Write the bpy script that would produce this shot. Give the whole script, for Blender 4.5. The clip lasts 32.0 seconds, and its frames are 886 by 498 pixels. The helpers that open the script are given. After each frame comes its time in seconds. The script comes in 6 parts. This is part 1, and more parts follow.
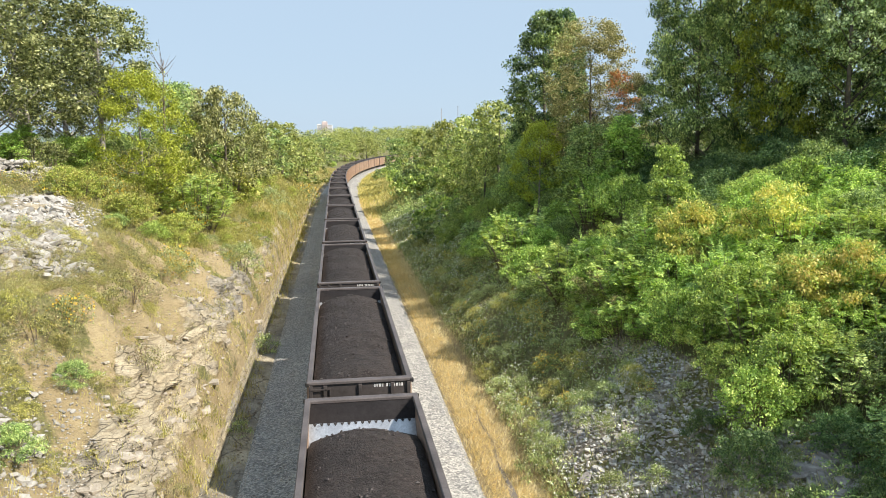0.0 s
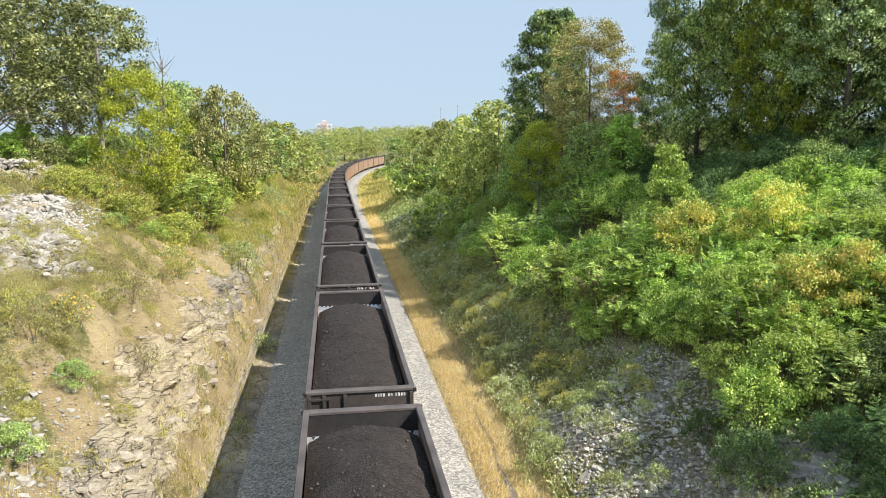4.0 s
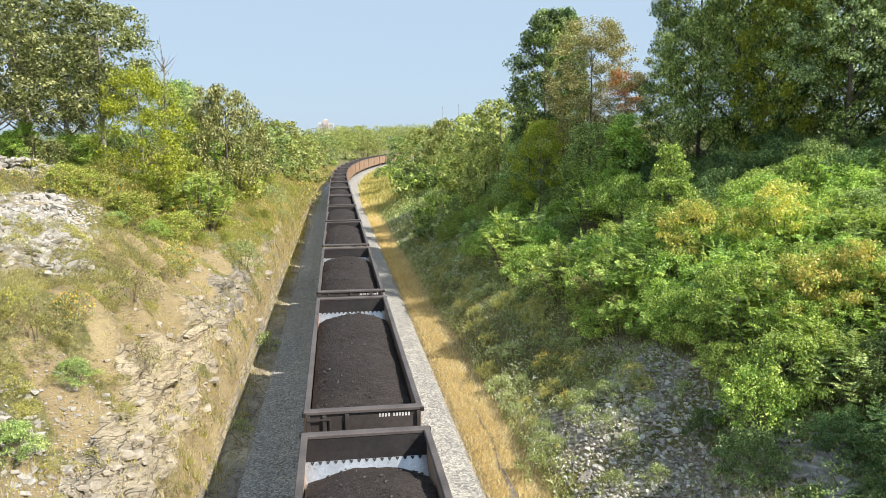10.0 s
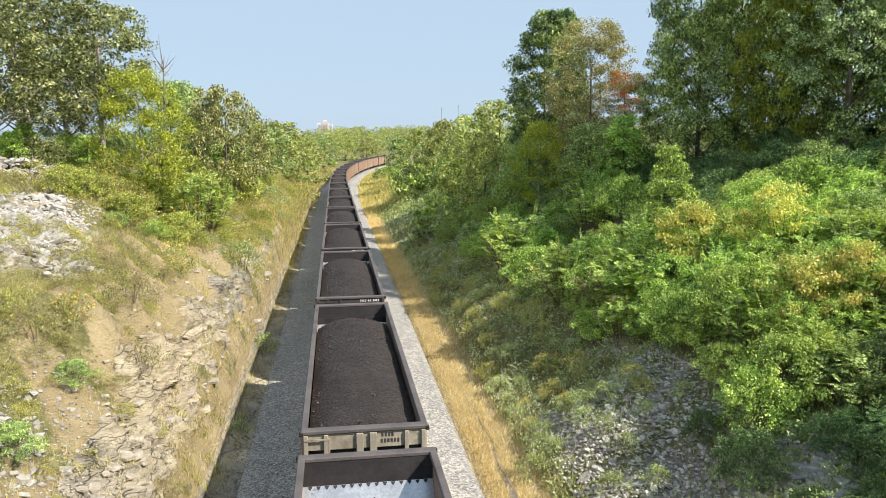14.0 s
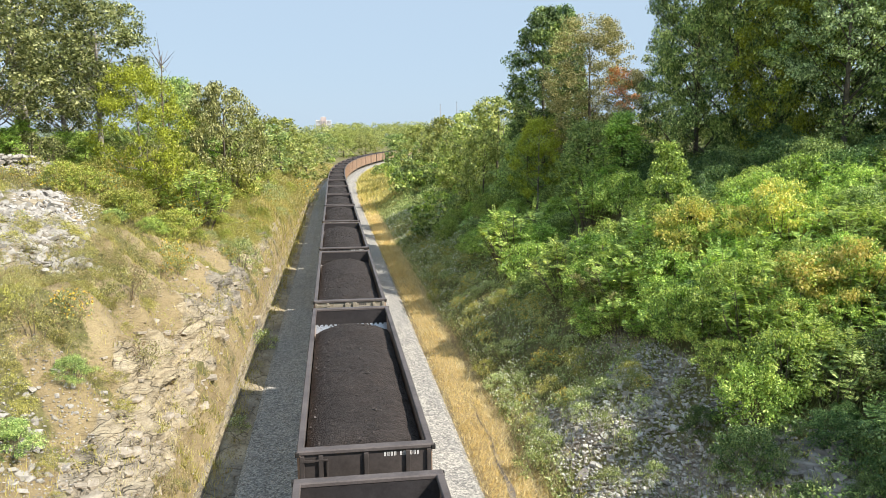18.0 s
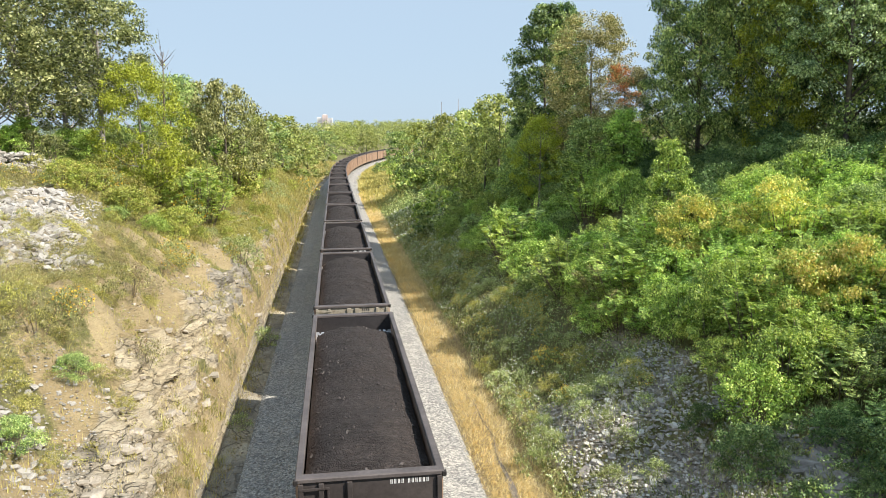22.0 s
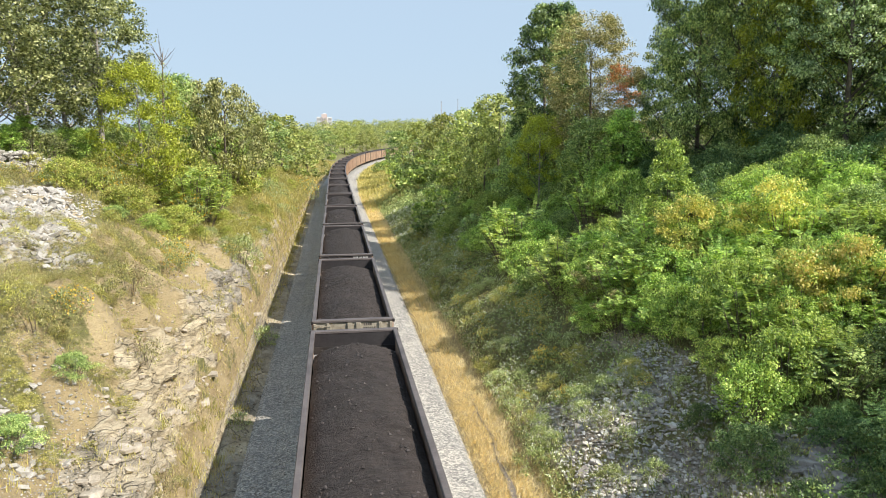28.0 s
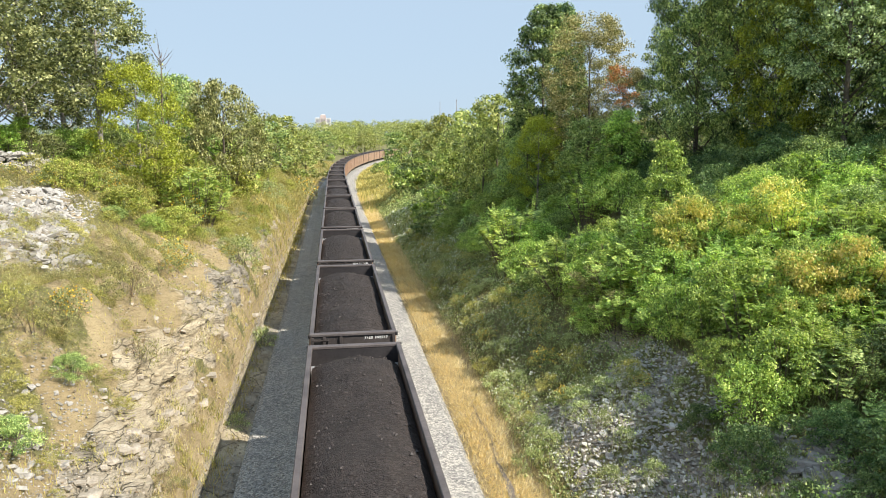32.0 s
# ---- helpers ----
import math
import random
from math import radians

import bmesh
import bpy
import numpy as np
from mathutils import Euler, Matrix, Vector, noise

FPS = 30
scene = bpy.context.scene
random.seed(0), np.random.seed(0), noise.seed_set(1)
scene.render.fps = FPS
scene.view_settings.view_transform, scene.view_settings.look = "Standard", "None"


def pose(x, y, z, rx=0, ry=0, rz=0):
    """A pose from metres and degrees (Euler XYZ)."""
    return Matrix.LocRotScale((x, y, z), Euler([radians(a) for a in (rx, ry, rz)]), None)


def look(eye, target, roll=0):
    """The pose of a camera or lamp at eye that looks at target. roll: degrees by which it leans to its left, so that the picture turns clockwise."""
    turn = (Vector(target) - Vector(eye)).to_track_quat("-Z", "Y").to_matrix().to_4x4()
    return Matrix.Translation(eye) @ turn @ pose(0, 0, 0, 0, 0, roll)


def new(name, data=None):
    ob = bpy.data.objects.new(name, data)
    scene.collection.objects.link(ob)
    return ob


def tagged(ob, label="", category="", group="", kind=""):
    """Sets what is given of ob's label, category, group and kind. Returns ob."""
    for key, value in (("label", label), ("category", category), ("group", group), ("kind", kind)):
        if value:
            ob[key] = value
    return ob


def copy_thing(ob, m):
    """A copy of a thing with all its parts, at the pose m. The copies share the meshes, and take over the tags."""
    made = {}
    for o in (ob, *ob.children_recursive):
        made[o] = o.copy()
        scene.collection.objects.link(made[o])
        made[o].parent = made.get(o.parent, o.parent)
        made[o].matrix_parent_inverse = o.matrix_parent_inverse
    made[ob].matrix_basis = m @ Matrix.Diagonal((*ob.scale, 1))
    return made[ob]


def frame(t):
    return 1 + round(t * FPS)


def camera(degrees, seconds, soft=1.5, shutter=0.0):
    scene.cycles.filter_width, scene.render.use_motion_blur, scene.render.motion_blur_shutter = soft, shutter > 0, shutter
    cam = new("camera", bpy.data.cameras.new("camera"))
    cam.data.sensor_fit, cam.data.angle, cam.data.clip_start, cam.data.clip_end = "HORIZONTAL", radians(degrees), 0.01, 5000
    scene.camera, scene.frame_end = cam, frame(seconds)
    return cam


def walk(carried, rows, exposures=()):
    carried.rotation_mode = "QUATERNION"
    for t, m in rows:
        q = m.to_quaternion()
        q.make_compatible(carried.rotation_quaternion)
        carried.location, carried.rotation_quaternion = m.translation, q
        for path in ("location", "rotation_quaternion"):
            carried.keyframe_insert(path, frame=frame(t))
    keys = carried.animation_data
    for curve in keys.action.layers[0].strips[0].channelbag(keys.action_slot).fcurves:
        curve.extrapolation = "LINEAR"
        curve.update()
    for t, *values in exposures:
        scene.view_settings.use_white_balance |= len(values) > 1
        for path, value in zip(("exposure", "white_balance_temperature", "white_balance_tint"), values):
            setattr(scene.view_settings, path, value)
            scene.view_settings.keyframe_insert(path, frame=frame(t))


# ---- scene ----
import functools

# ---- camera ----
# seconds, degrees right of the track, degrees down, degrees of roll
TURNS = [
    (0, 8.174, 8.248, -0.455),
    (0.5, 8.180, 8.235, -0.454),
    (1, 8.188, 8.218, -0.432),
    (1.5, 8.193, 8.212, -0.427),
    (2, 8.197, 8.213, -0.425),
    (2.5, 8.205, 8.227, -0.426),
    (3, 8.220, 8.249, -0.430),
    (3.5, 8.229, 8.269, -0.424),
    (5.5, 8.122, 8.301, -0.474),
    (6, 8.116, 8.280, -0.446),
    (6.5, 8.106, 8.253, -0.412),
    (7, 8.100, 8.227, -0.379),
    (7.5, 8.097, 8.219, -0.386),
    (8, 8.095, 8.235, -0.373),
    (8.5, 8.096, 8.269, -0.366),
    (9, 8.100, 8.294, -0.347),
    (9.5, 8.109, 8.331, -0.340),
    (10, 8.125, 8.350, -0.338),
    (10.5, 8.142, 8.354, -0.333),
    (11, 8.152, 8.350, -0.327),
    (11.5, 8.161, 8.336, -0.329),
    (12, 8.171, 8.306, -0.330),
    (12.5, 8.178, 8.293, -0.322),
    (13, 8.179, 8.289, -0.316),
    (13.5, 8.173, 8.286, -0.315),
    (14, 8.170, 8.283, -0.316),
    (14.5, 8.172, 8.285, -0.319),
    (16.5, 8.266, 8.419, -0.280),
    (17, 8.279, 8.448, -0.264),
    (17.5, 8.288, 8.489, -0.277),
    (18, 8.285, 8.545, -0.294),
    (18.5, 8.271, 8.594, -0.297),
    (19, 8.252, 8.621, -0.315),
    (19.5, 8.239, 8.644, -0.319),
    (20, 8.233, 8.657, -0.296),
    (20.5, 8.227, 8.657, -0.283),
    (21, 8.211, 8.673, -0.287),
    (21.5, 8.186, 8.706, -0.293),
    (22, 8.174, 8.729, -0.304),
    (22.5, 8.168, 8.737, -0.302),
    (23, 8.167, 8.744, -0.276),
    (23.5, 8.162, 8.745, -0.257),
    (24, 8.159, 8.737, -0.231),
    (24.5, 8.164, 8.714, -0.197),
    (25, 8.170, 8.704, -0.201),
    (25.5, 8.175, 8.704, -0.203),
    (27.5, 8.233, 8.764, -0.210),
    (28, 8.226, 8.760, -0.195),
    (28.5, 8.228, 8.755, -0.182),
    (29, 8.242, 8.745, -0.183),
    (29.5, 8.272, 8.726, -0.166),
    (30, 8.302, 8.708, -0.159),
    (30.5, 8.320, 8.703, -0.162),
    (31, 8.326, 8.702, -0.171),
    (31.5, 8.324, 8.700, -0.180),
    (32, 8.321, 8.700, -0.182)]
EYE = (-0.588, 0.0, 11.06)
cam = camera(61.27, 32.0, 0.5)


def held(yaw, down, roll):
    a, b = radians(yaw), radians(down)
    way = Vector((math.sin(a) * math.cos(b), math.cos(a) * math.cos(b), -math.sin(b)))
    return look(EYE, Vector(EYE) + way * 50, roll)


walk(cam, [(t, held(a, b, c)) for t, a, b, c in TURNS], exposures=[(0, 0.75), (32, 0.75)])

# ---- light ----
SUN_WAY = Vector((-0.80, 0.60, 0)).normalized()
SUN_UP = radians(44)
world = bpy.data.worlds.new("sky")
scene.world = world
world.use_nodes = True
nt = world.node_tree
sky = nt.nodes.new("ShaderNodeTexSky")
sky.sky_type = "NISHITA"
sky.sun_disc = False
sky.sun_elevation = SUN_UP
sky.sun_rotation = math.atan2(-SUN_WAY.x, -SUN_WAY.y)
sky.air_density, sky.dust_density, sky.ozone_density = 1.0, 0.6, 2.0
nt.nodes["Background"].inputs[1].default_value = 0.103
haze = nt.nodes.new("ShaderNodeMix")  # a hazy day evens out the sky
haze.data_type = "RGBA"
haze.inputs[0].default_value = 0.92
haze.inputs[7].default_value = (3.1, 4.0, 5.0, 1)
nt.links.new(sky.outputs[0], haze.inputs[6])
nt.links.new(haze.outputs[2], nt.nodes["Background"].inputs[0])
sun = new("sun", bpy.data.lights.new("sun", "SUN"))
sun.data.energy, sun.data.angle, sun.data.color = 4.3, radians(0.6), (1.0, 0.93, 0.83)
sun.matrix_basis = look((0, 0, 60), Vector((0, 0, 60)) + SUN_WAY * math.cos(SUN_UP) - Vector((0, 0, math.sin(SUN_UP))))


# ---- materials ----
def material(name, rough=0.8, metal=0.0):
    m = bpy.data.materials.new(name)
    m.use_nodes = True
    b = m.node_tree.nodes["Principled BSDF"]
    b.inputs["Roughness"].default_value = rough
    b.inputs["Metallic"].default_value = metal
    b.inputs["Specular IOR Level"].default_value = 0.3
    return m, m.node_tree, b


def node(nt, kind, **values):
    n = nt.nodes.new(kind)
    for k, v in values.items():
        n.inputs[k].default_value = v
    return n


def ramp(nt, source, stops):
    r = nt.nodes.new("ShaderNodeValToRGB")
    e = r.color_ramp.elements
    while len(e) < len(stops):
        e.new(0.5)
    for i, (p, c) in enumerate(stops):
        e[i].position = p
        e[i].color = (*c, 1) if len(c) == 3 else (c[0], c[0], c[0], 1)
    nt.links.new(source, r.inputs[0])
    return r.outputs[0]


def mix(nt, fac, a, b, kind="MIX"):
    m = nt.nodes.new("ShaderNodeMix")
    m.data_type, m.blend_type = "RGBA", kind
    for s, v in ((m.inputs[0], fac), (m.inputs[6], a), (m.inputs[7], b)):
        if isinstance(v, (int, float)):
            s.default_value = v
        elif isinstance(v, tuple):
            s.default_value = (*v, 1)
        else:
            nt.links.new(v, s)
    return m.outputs[2]


def coords(nt, which="Object"):
    return nt.nodes.new("ShaderNodeTexCoord").outputs[which]


def noise_tex(nt, vec, scale, detail=4.0, rough=0.6):
    n = node(nt, "ShaderNodeTexNoise", Scale=scale, Detail=detail, Roughness=rough)
    nt.links.new(vec, n.inputs["Vector"])
    return n.outputs["Fac"]


def bump(nt, b, height, strength, distance):
    n = node(nt, "ShaderNodeBump", Strength=strength, Distance=distance)
    nt.links.new(height, n.inputs["Height"])
    nt.links.new(n.outputs[0], b.inputs["Normal"])


def surface(name, dark, light, scale=1.0, rough=0.85, metal=0.0, grain=12.0, relief=0.01, stain=None, stain_at=(0.55, 0.7), which="Object"):
    """A worn surface: two tones at a large scale, grain at a fine one, and an optional stain."""
    m, nt, b = material(name, rough, metal)
    v = coords(nt, which)
    big, fine = noise_tex(nt, v, scale, 5.0), noise_tex(nt, v, scale * grain, 6.0, 0.7)
    c = ramp(nt, big, [(0.32, dark), (0.68, light)])
    c = mix(nt, 0.55, c, ramp(nt, fine, [(0.3, (0.55, 0.55, 0.55)), (0.7, (1.25, 1.25, 1.25))]), "MULTIPLY")
    if stain:
        s = ramp(nt, noise_tex(nt, v, scale * 2.7, 7.0, 0.7), [(stain_at[0], (0.0,)), (stain_at[1], (1.0,))])
        c = mix(nt, s, c, stain)
    nt.links.new(c, b.inputs["Base Color"])
    bump(nt, b, fine, 0.6, relief)
    return m


def leafy(name, tones, translucent=0.2, spread=0.06, contrast=True):
    """Leaves: a tone of its own for each leaf, a drift of tone over the plant and from plant to plant."""
    m, nt, b = material(name, 0.42)
    b.inputs["Specular IOR Level"].default_value = 0.32
    rnd = nt.nodes.new("ShaderNodeNewGeometry").outputs["Random Per Island"]
    plant = nt.nodes.new("ShaderNodeObjectInfo").outputs["Random"]
    drift = noise_tex(nt, coords(nt), 0.45, 3.0)
    mixed = nt.nodes.new("ShaderNodeMath")
    mixed.operation = "MULTIPLY_ADD"
    nt.links.new(rnd, mixed.inputs[0])
    mixed.inputs[1].default_value = 0.72
    sub = nt.nodes.new("ShaderNodeMath")
    sub.operation = "MULTIPLY_ADD"
    nt.links.new(drift, sub.inputs[0])
    sub.inputs[1].default_value, sub.inputs[2].default_value = 0.9, -0.31
    nt.links.new(sub.outputs[0], mixed.inputs[2])
    span = np.linspace(0.72, 1.15, len(tones)) if contrast else np.ones(len(tones))
    tones = [tuple(float(q * k) for q in t) for t, k in zip(tones, span)]
    c = ramp(nt, mixed.outputs[0], [(i / (len(tones) - 1) * 0.8 + 0.1, t) for i, t in enumerate(tones)])
    hue = nt.nodes.new("ShaderNodeHueSaturation")
    shift = nt.nodes.new("ShaderNodeMath")
    shift.operation = "MULTIPLY_ADD"
    nt.links.new(plant, shift.inputs[0])
    shift.inputs[1].default_value, shift.inputs[2].default_value = spread * 0.5, 0.5 - spread * 0.25
    nt.links.new(shift.outputs[0], hue.inputs["Hue"])
    val = nt.nodes.new("ShaderNodeMath")
    val.operation = "MULTIPLY_ADD"
    nt.links.new(plant, val.inputs[0])
    val.inputs[1].default_value, val.inputs[2].default_value = 0.4, 0.85
    nt.links.new(val.outputs[0], hue.inputs["Value"])
    nt.links.new(c, hue.inputs["Color"])
    nt.links.new(hue.outputs[0], b.inputs["Base Color"])
    t = nt.nodes.new("ShaderNodeBsdfTranslucent")
    nt.links.new(mix(nt, 1.0, hue.outputs[0], (1.4, 1.4, 0.8), "MULTIPLY"), t.inputs[0])
    ms = nt.nodes.new("ShaderNodeMixShader")
    ms.inputs[0].default_value = translucent
    nt.links.new(b.outputs[0], ms.inputs[1])
    nt.links.new(t.outputs[0], ms.inputs[2])
    nt.links.new(ms.outputs[0], nt.nodes["Material Output"].inputs[0])
    return m


def coal_material():
    m, nt, b = material("coal", 0.7)
    b.inputs["Specular IOR Level"].default_value = 0.18
    b.inputs["Sheen Weight"].default_value = 0.07
    b.inputs["Sheen Roughness"].default_value = 0.5
    b.inputs["Sheen Tint"].default_value = (0.9, 0.78, 0.72, 1)
    v = coords(nt)
    cell = node(nt, "ShaderNodeTexVoronoi", Scale=8.0)
    nt.links.new(v, cell.inputs["Vector"])
    fine = node(nt, "ShaderNodeTexVoronoi", Scale=30.0)
    nt.links.new(v, fine.inputs["Vector"])
    big = noise_tex(nt, v, 0.5, 4.0)
    c = ramp(nt, big, [(0.35, (0.018, 0.0146, 0.0136)), (0.7, (0.037, 0.0295, 0.0272))])
    sep = nt.nodes.new("ShaderNodeSeparateColor")
    nt.links.new(fine.outputs["Color"], sep.inputs[0])
    speck = ramp(nt, sep.outputs[0], [(0.88, (0.0,)), (0.97, (0.8,))])
    c = mix(nt, speck, c, (0.10, 0.082, 0.074))
    pit = nt.nodes.new("ShaderNodeSeparateColor")
    nt.links.new(cell.outputs["Color"], pit.inputs[0])
    c = mix(nt, 0.5, c, ramp(nt, pit.outputs[0], [(0.0, (0.4, 0.4, 0.4)), (0.35, (0.95, 0.95, 0.95)), (1.0, (1.35, 1.32, 1.3))]), "MULTIPLY")
    c = mix(nt, 0.7, c, ramp(nt, noise_tex(nt, v, 2.2, 6.0, 0.75), [(0.32, (0.6, 0.58, 0.57)), (0.68, (1.3, 1.28, 1.26))]), "MULTIPLY")
    nt.links.new(c, b.inputs["Base Color"])
    h = nt.nodes.new("ShaderNodeMath")
    h.operation = "ADD"
    nt.links.new(cell.outputs["Distance"], h.inputs[0])
    nt.links.new(fine.outputs["Distance"], h.inputs[1])
    bump(nt, b, h.outputs[0], 1.0, -0.05)
    return m


def gravel_material():
    m, nt, b = material("ballast", 0.9)
    v = coords(nt)
    cell = node(nt, "ShaderNodeTexVoronoi", Scale=15.0)
    nt.links.new(v, cell.inputs["Vector"])
    sep = nt.nodes.new("ShaderNodeSeparateColor")
    nt.links.new(cell.outputs["Color"], sep.inputs[0])
    c = ramp(nt, sep.outputs[0], [(0.0, (0.17, 0.168, 0.162)), (0.5, (0.31, 0.305, 0.29)), (1.0, (0.53, 0.508, 0.465))])
    c = mix(nt, 0.5, c, ramp(nt, noise_tex(nt, v, 0.8), [(0.3, (0.7, 0.7, 0.7)), (0.7, (1.22, 1.17, 1.1))]), "MULTIPLY")
    nt.links.new(c, b.inputs["Base Color"])
    bump(nt, b, cell.outputs["Distance"], 0.9, -0.022)
    return m


def ground_material():
    """Soil that turns to bare rock and sand by the masks carried on the sheet."""
    m, nt, b = material("ground", 0.95)
    v = coords(nt)
    mask = nt.nodes.new("ShaderNodeAttribute")
    mask.attribute_name = "cover"
    sep = nt.nodes.new("ShaderNodeSeparateColor")
    nt.links.new(mask.outputs["Color"], sep.inputs[0])
    big, fine, tiny = noise_tex(nt, v, 0.35, 6.0), noise_tex(nt, v, 3.0, 8.0, 0.7), noise_tex(nt, v, 18.0, 4.0, 0.7)
    grass = ramp(nt, fine, [(0.25, (0.10, 0.10, 0.04)), (0.5, (0.18, 0.17, 0.07)), (0.75, (0.30, 0.26, 0.14))])
    sand = ramp(nt, big, [(0.3, (0.29, 0.222, 0.118)), (0.7, (0.45, 0.36, 0.205))])
    sand = mix(nt, 0.5, sand, ramp(nt, fine, [(0.3, (0.65, 0.65, 0.65)), (0.7, (1.2, 1.2, 1.2))]), "MULTIPLY")
    layers = nt.nodes.new("ShaderNodeMapping")
    layers.inputs["Scale"].default_value = (0.5, 0.35, 3.2)
    nt.links.new(v, layers.inputs[0])
    strata = noise_tex(nt, layers.outputs[0], 1.6, 7.0, 0.65)
    rock = ramp(nt, strata, [(0.3, (0.28, 0.23, 0.15)), (0.45, (0.49, 0.415, 0.285)), (0.7, (0.64, 0.565, 0.415))])
    rock = mix(nt, ramp(nt, noise_tex(nt, v, 0.16, 4.0), [(0.42, (0.0,)), (0.6, (0.75,))]), rock, ramp(nt, strata, [(0.3, (0.17, 0.16, 0.14)), (0.7, (0.40, 0.38, 0.345))]))
    tilted = nt.nodes.new("ShaderNodeMapping")
    tilted.inputs["Scale"].default_value = (0.8, 0.6, 3.2)
    tilted.inputs["Rotation"].default_value = (0.12, -0.25, 0.1)
    bent = nt.nodes.new("ShaderNodeVectorMath")
    bent.operation = "ADD"
    warp = node(nt, "ShaderNodeTexNoise", Scale=1.3, Detail=3.0)
    nt.links.new(v, warp.inputs["Vector"])
    nt.links.new(v, bent.inputs[0])
    less = nt.nodes.new("ShaderNodeVectorMath")
    less.operation = "SCALE"
    less.inputs[3].default_value = 0.35
    nt.links.new(warp.outputs["Color"], less.inputs[0])
    nt.links.new(less.outputs[0], bent.inputs[1])
    nt.links.new(bent.outputs[0], tilted.inputs[0])
    cracks = None
    for size, wide, deep in ((0.9, 0.03, 0.62), (2.3, 0.025, 0.35)):
        e = node(nt, "ShaderNodeTexVoronoi", Scale=size)
        e.feature = "DISTANCE_TO_EDGE"
        nt.links.new(tilted.outputs[0], e.inputs["Vector"])
        line = ramp(nt, e.outputs["Distance"], [(0.0, (1 - deep,)), (wide, (1.0,))])
        cracks = line if cracks is None else mix(nt, 1.0, cracks, line, "MULTIPLY")
    block = node(nt, "ShaderNodeTexVoronoi", Scale=1.3)
    nt.links.new(tilted.outputs[0], block.inputs["Vector"])
    tone = nt.nodes.new("ShaderNodeSeparateColor")
    nt.links.new(block.outputs["Color"], tone.inputs[0])
    rock = mix(nt, 0.6, rock, ramp(nt, tone.outputs[0], [(0.0, (0.75, 0.74, 0.73)), (1.0, (1.2, 1.17, 1.1))]), "MULTIPLY")
    cracks = mix(nt, ramp(nt, noise_tex(nt, v, 0.9, 3.0), [(0.34, (0.0,)), (0.52, (1.0,))]), (1.0, 1.0, 1.0), cracks)
    rock = mix(nt, 1.0, rock, cracks, "MULTIPLY")
    rock = mix(nt, 0.6, rock, ramp(nt, fine, [(0.3, (0.6, 0.58, 0.55)), (0.7, (1.2, 1.2, 1.2))]), "MULTIPLY")
    wob = nt.nodes.new("ShaderNodeMath")
    wob.operation = "MULTIPLY_ADD"
    nt.links.new(fine, wob.inputs[0])
    wob.inputs[1].default_value = 0.9
    wob.inputs[2].default_value = -0.45

    def edge(ch):
        a = nt.nodes.new("ShaderNodeMath")
        a.operation = "ADD"
        nt.links.new(sep.outputs[ch], a.inputs[0])
        nt.links.new(wob.outputs[0], a.inputs[1])
        return ramp(nt, a.outputs[0], [(0.4, (0.0,)), (0.6, (1.0,))])

    c = mix(nt, edge(1), grass, sand)
    c = mix(nt, edge(0), c, rock)
    c = mix(nt, 0.5, c, ramp(nt, tiny, [(0.3, (0.6, 0.6, 0.6)), (0.7, (1.2, 1.2, 1.2))]), "MULTIPLY")
    nt.links.new(c, b.inputs["Base Color"])
    h = nt.nodes.new("ShaderNodeMath")
    h.operation = "MULTIPLY_ADD"
    nt.links.new(strata, h.inputs[0])
    h.inputs[1].default_value = 2.0
    nt.links.new(fine, h.inputs[2])
    split = nt.nodes.new("ShaderNodeMath")
    split.operation = "MULTIPLY_ADD"
    nt.links.new(cracks, split.inputs[0])
    nt.links.new(sep.outputs[0], split.inputs[1])
    nt.links.new(h.outputs[0], split.inputs[2])
    bump(nt, b, split.outputs[0], 0.9, 0.14)
    return m


COAL, GRAVEL, SOIL = coal_material(), gravel_material(), ground_material()
LUMP = surface("coal_lump", (0.034, 0.028, 0.026), (0.085, 0.071, 0.066), 2.5, 0.55, relief=0.004)
DARK_PAINT = surface("dark_paint", (0.045, 0.038, 0.036), (0.085, 0.072, 0.068), 0.8, 0.6, stain=(0.12, 0.10, 0.09), stain_at=(0.62, 0.8), relief=0.002)
TAN_PAINT = surface("tan_paint", (0.27, 0.235, 0.18), (0.41, 0.37, 0.295), 0.8, 0.7, stain=(0.13, 0.085, 0.055), stain_at=(0.52, 0.72), relief=0.002)
SIDE_PAINT = surface("side_paint", (0.30, 0.20, 0.14), (0.46, 0.32, 0.23), 0.35, 0.7, stain=(0.18, 0.10, 0.07), stain_at=(0.58, 0.8), relief=0.003)
RIM = surface("rim_steel", (0.075, 0.064, 0.062), (0.14, 0.12, 0.115), 0.9, 0.55, stain=(0.10, 0.065, 0.05), stain_at=(0.6, 0.75), relief=0.002)
INNER = surface("inner_plate", (0.028, 0.025, 0.026), (0.055, 0.050, 0.051), 0.7, 0.5, stain=(0.017, 0.015, 0.014), relief=0.003)
BRIGHT = surface("scoured_steel", (0.40, 0.41, 0.43), (0.62, 0.63, 0.65), 1.2, 0.32, 0.8, stain=(0.16, 0.15, 0.15), stain_at=(0.6, 0.72), relief=0.002)
BLACK = surface("black_iron", (0.02, 0.018, 0.017), (0.05, 0.043, 0.04), 2.0, 0.7, relief=0.003)
MARK = surface("mark_white", (0.78, 0.77, 0.75), (0.88, 0.87, 0.85), 4.0, 0.7, relief=0.0005)
MARK_DARK = surface("mark_dark", (0.05, 0.04, 0.04), (0.09, 0.075, 0.07), 4.0, 0.7, relief=0.0005)
STEEL = surface("rail_steel", (0.16, 0.10, 0.07), (0.30, 0.24, 0.2), 1.5, 0.5, 0.6, relief=0.002)
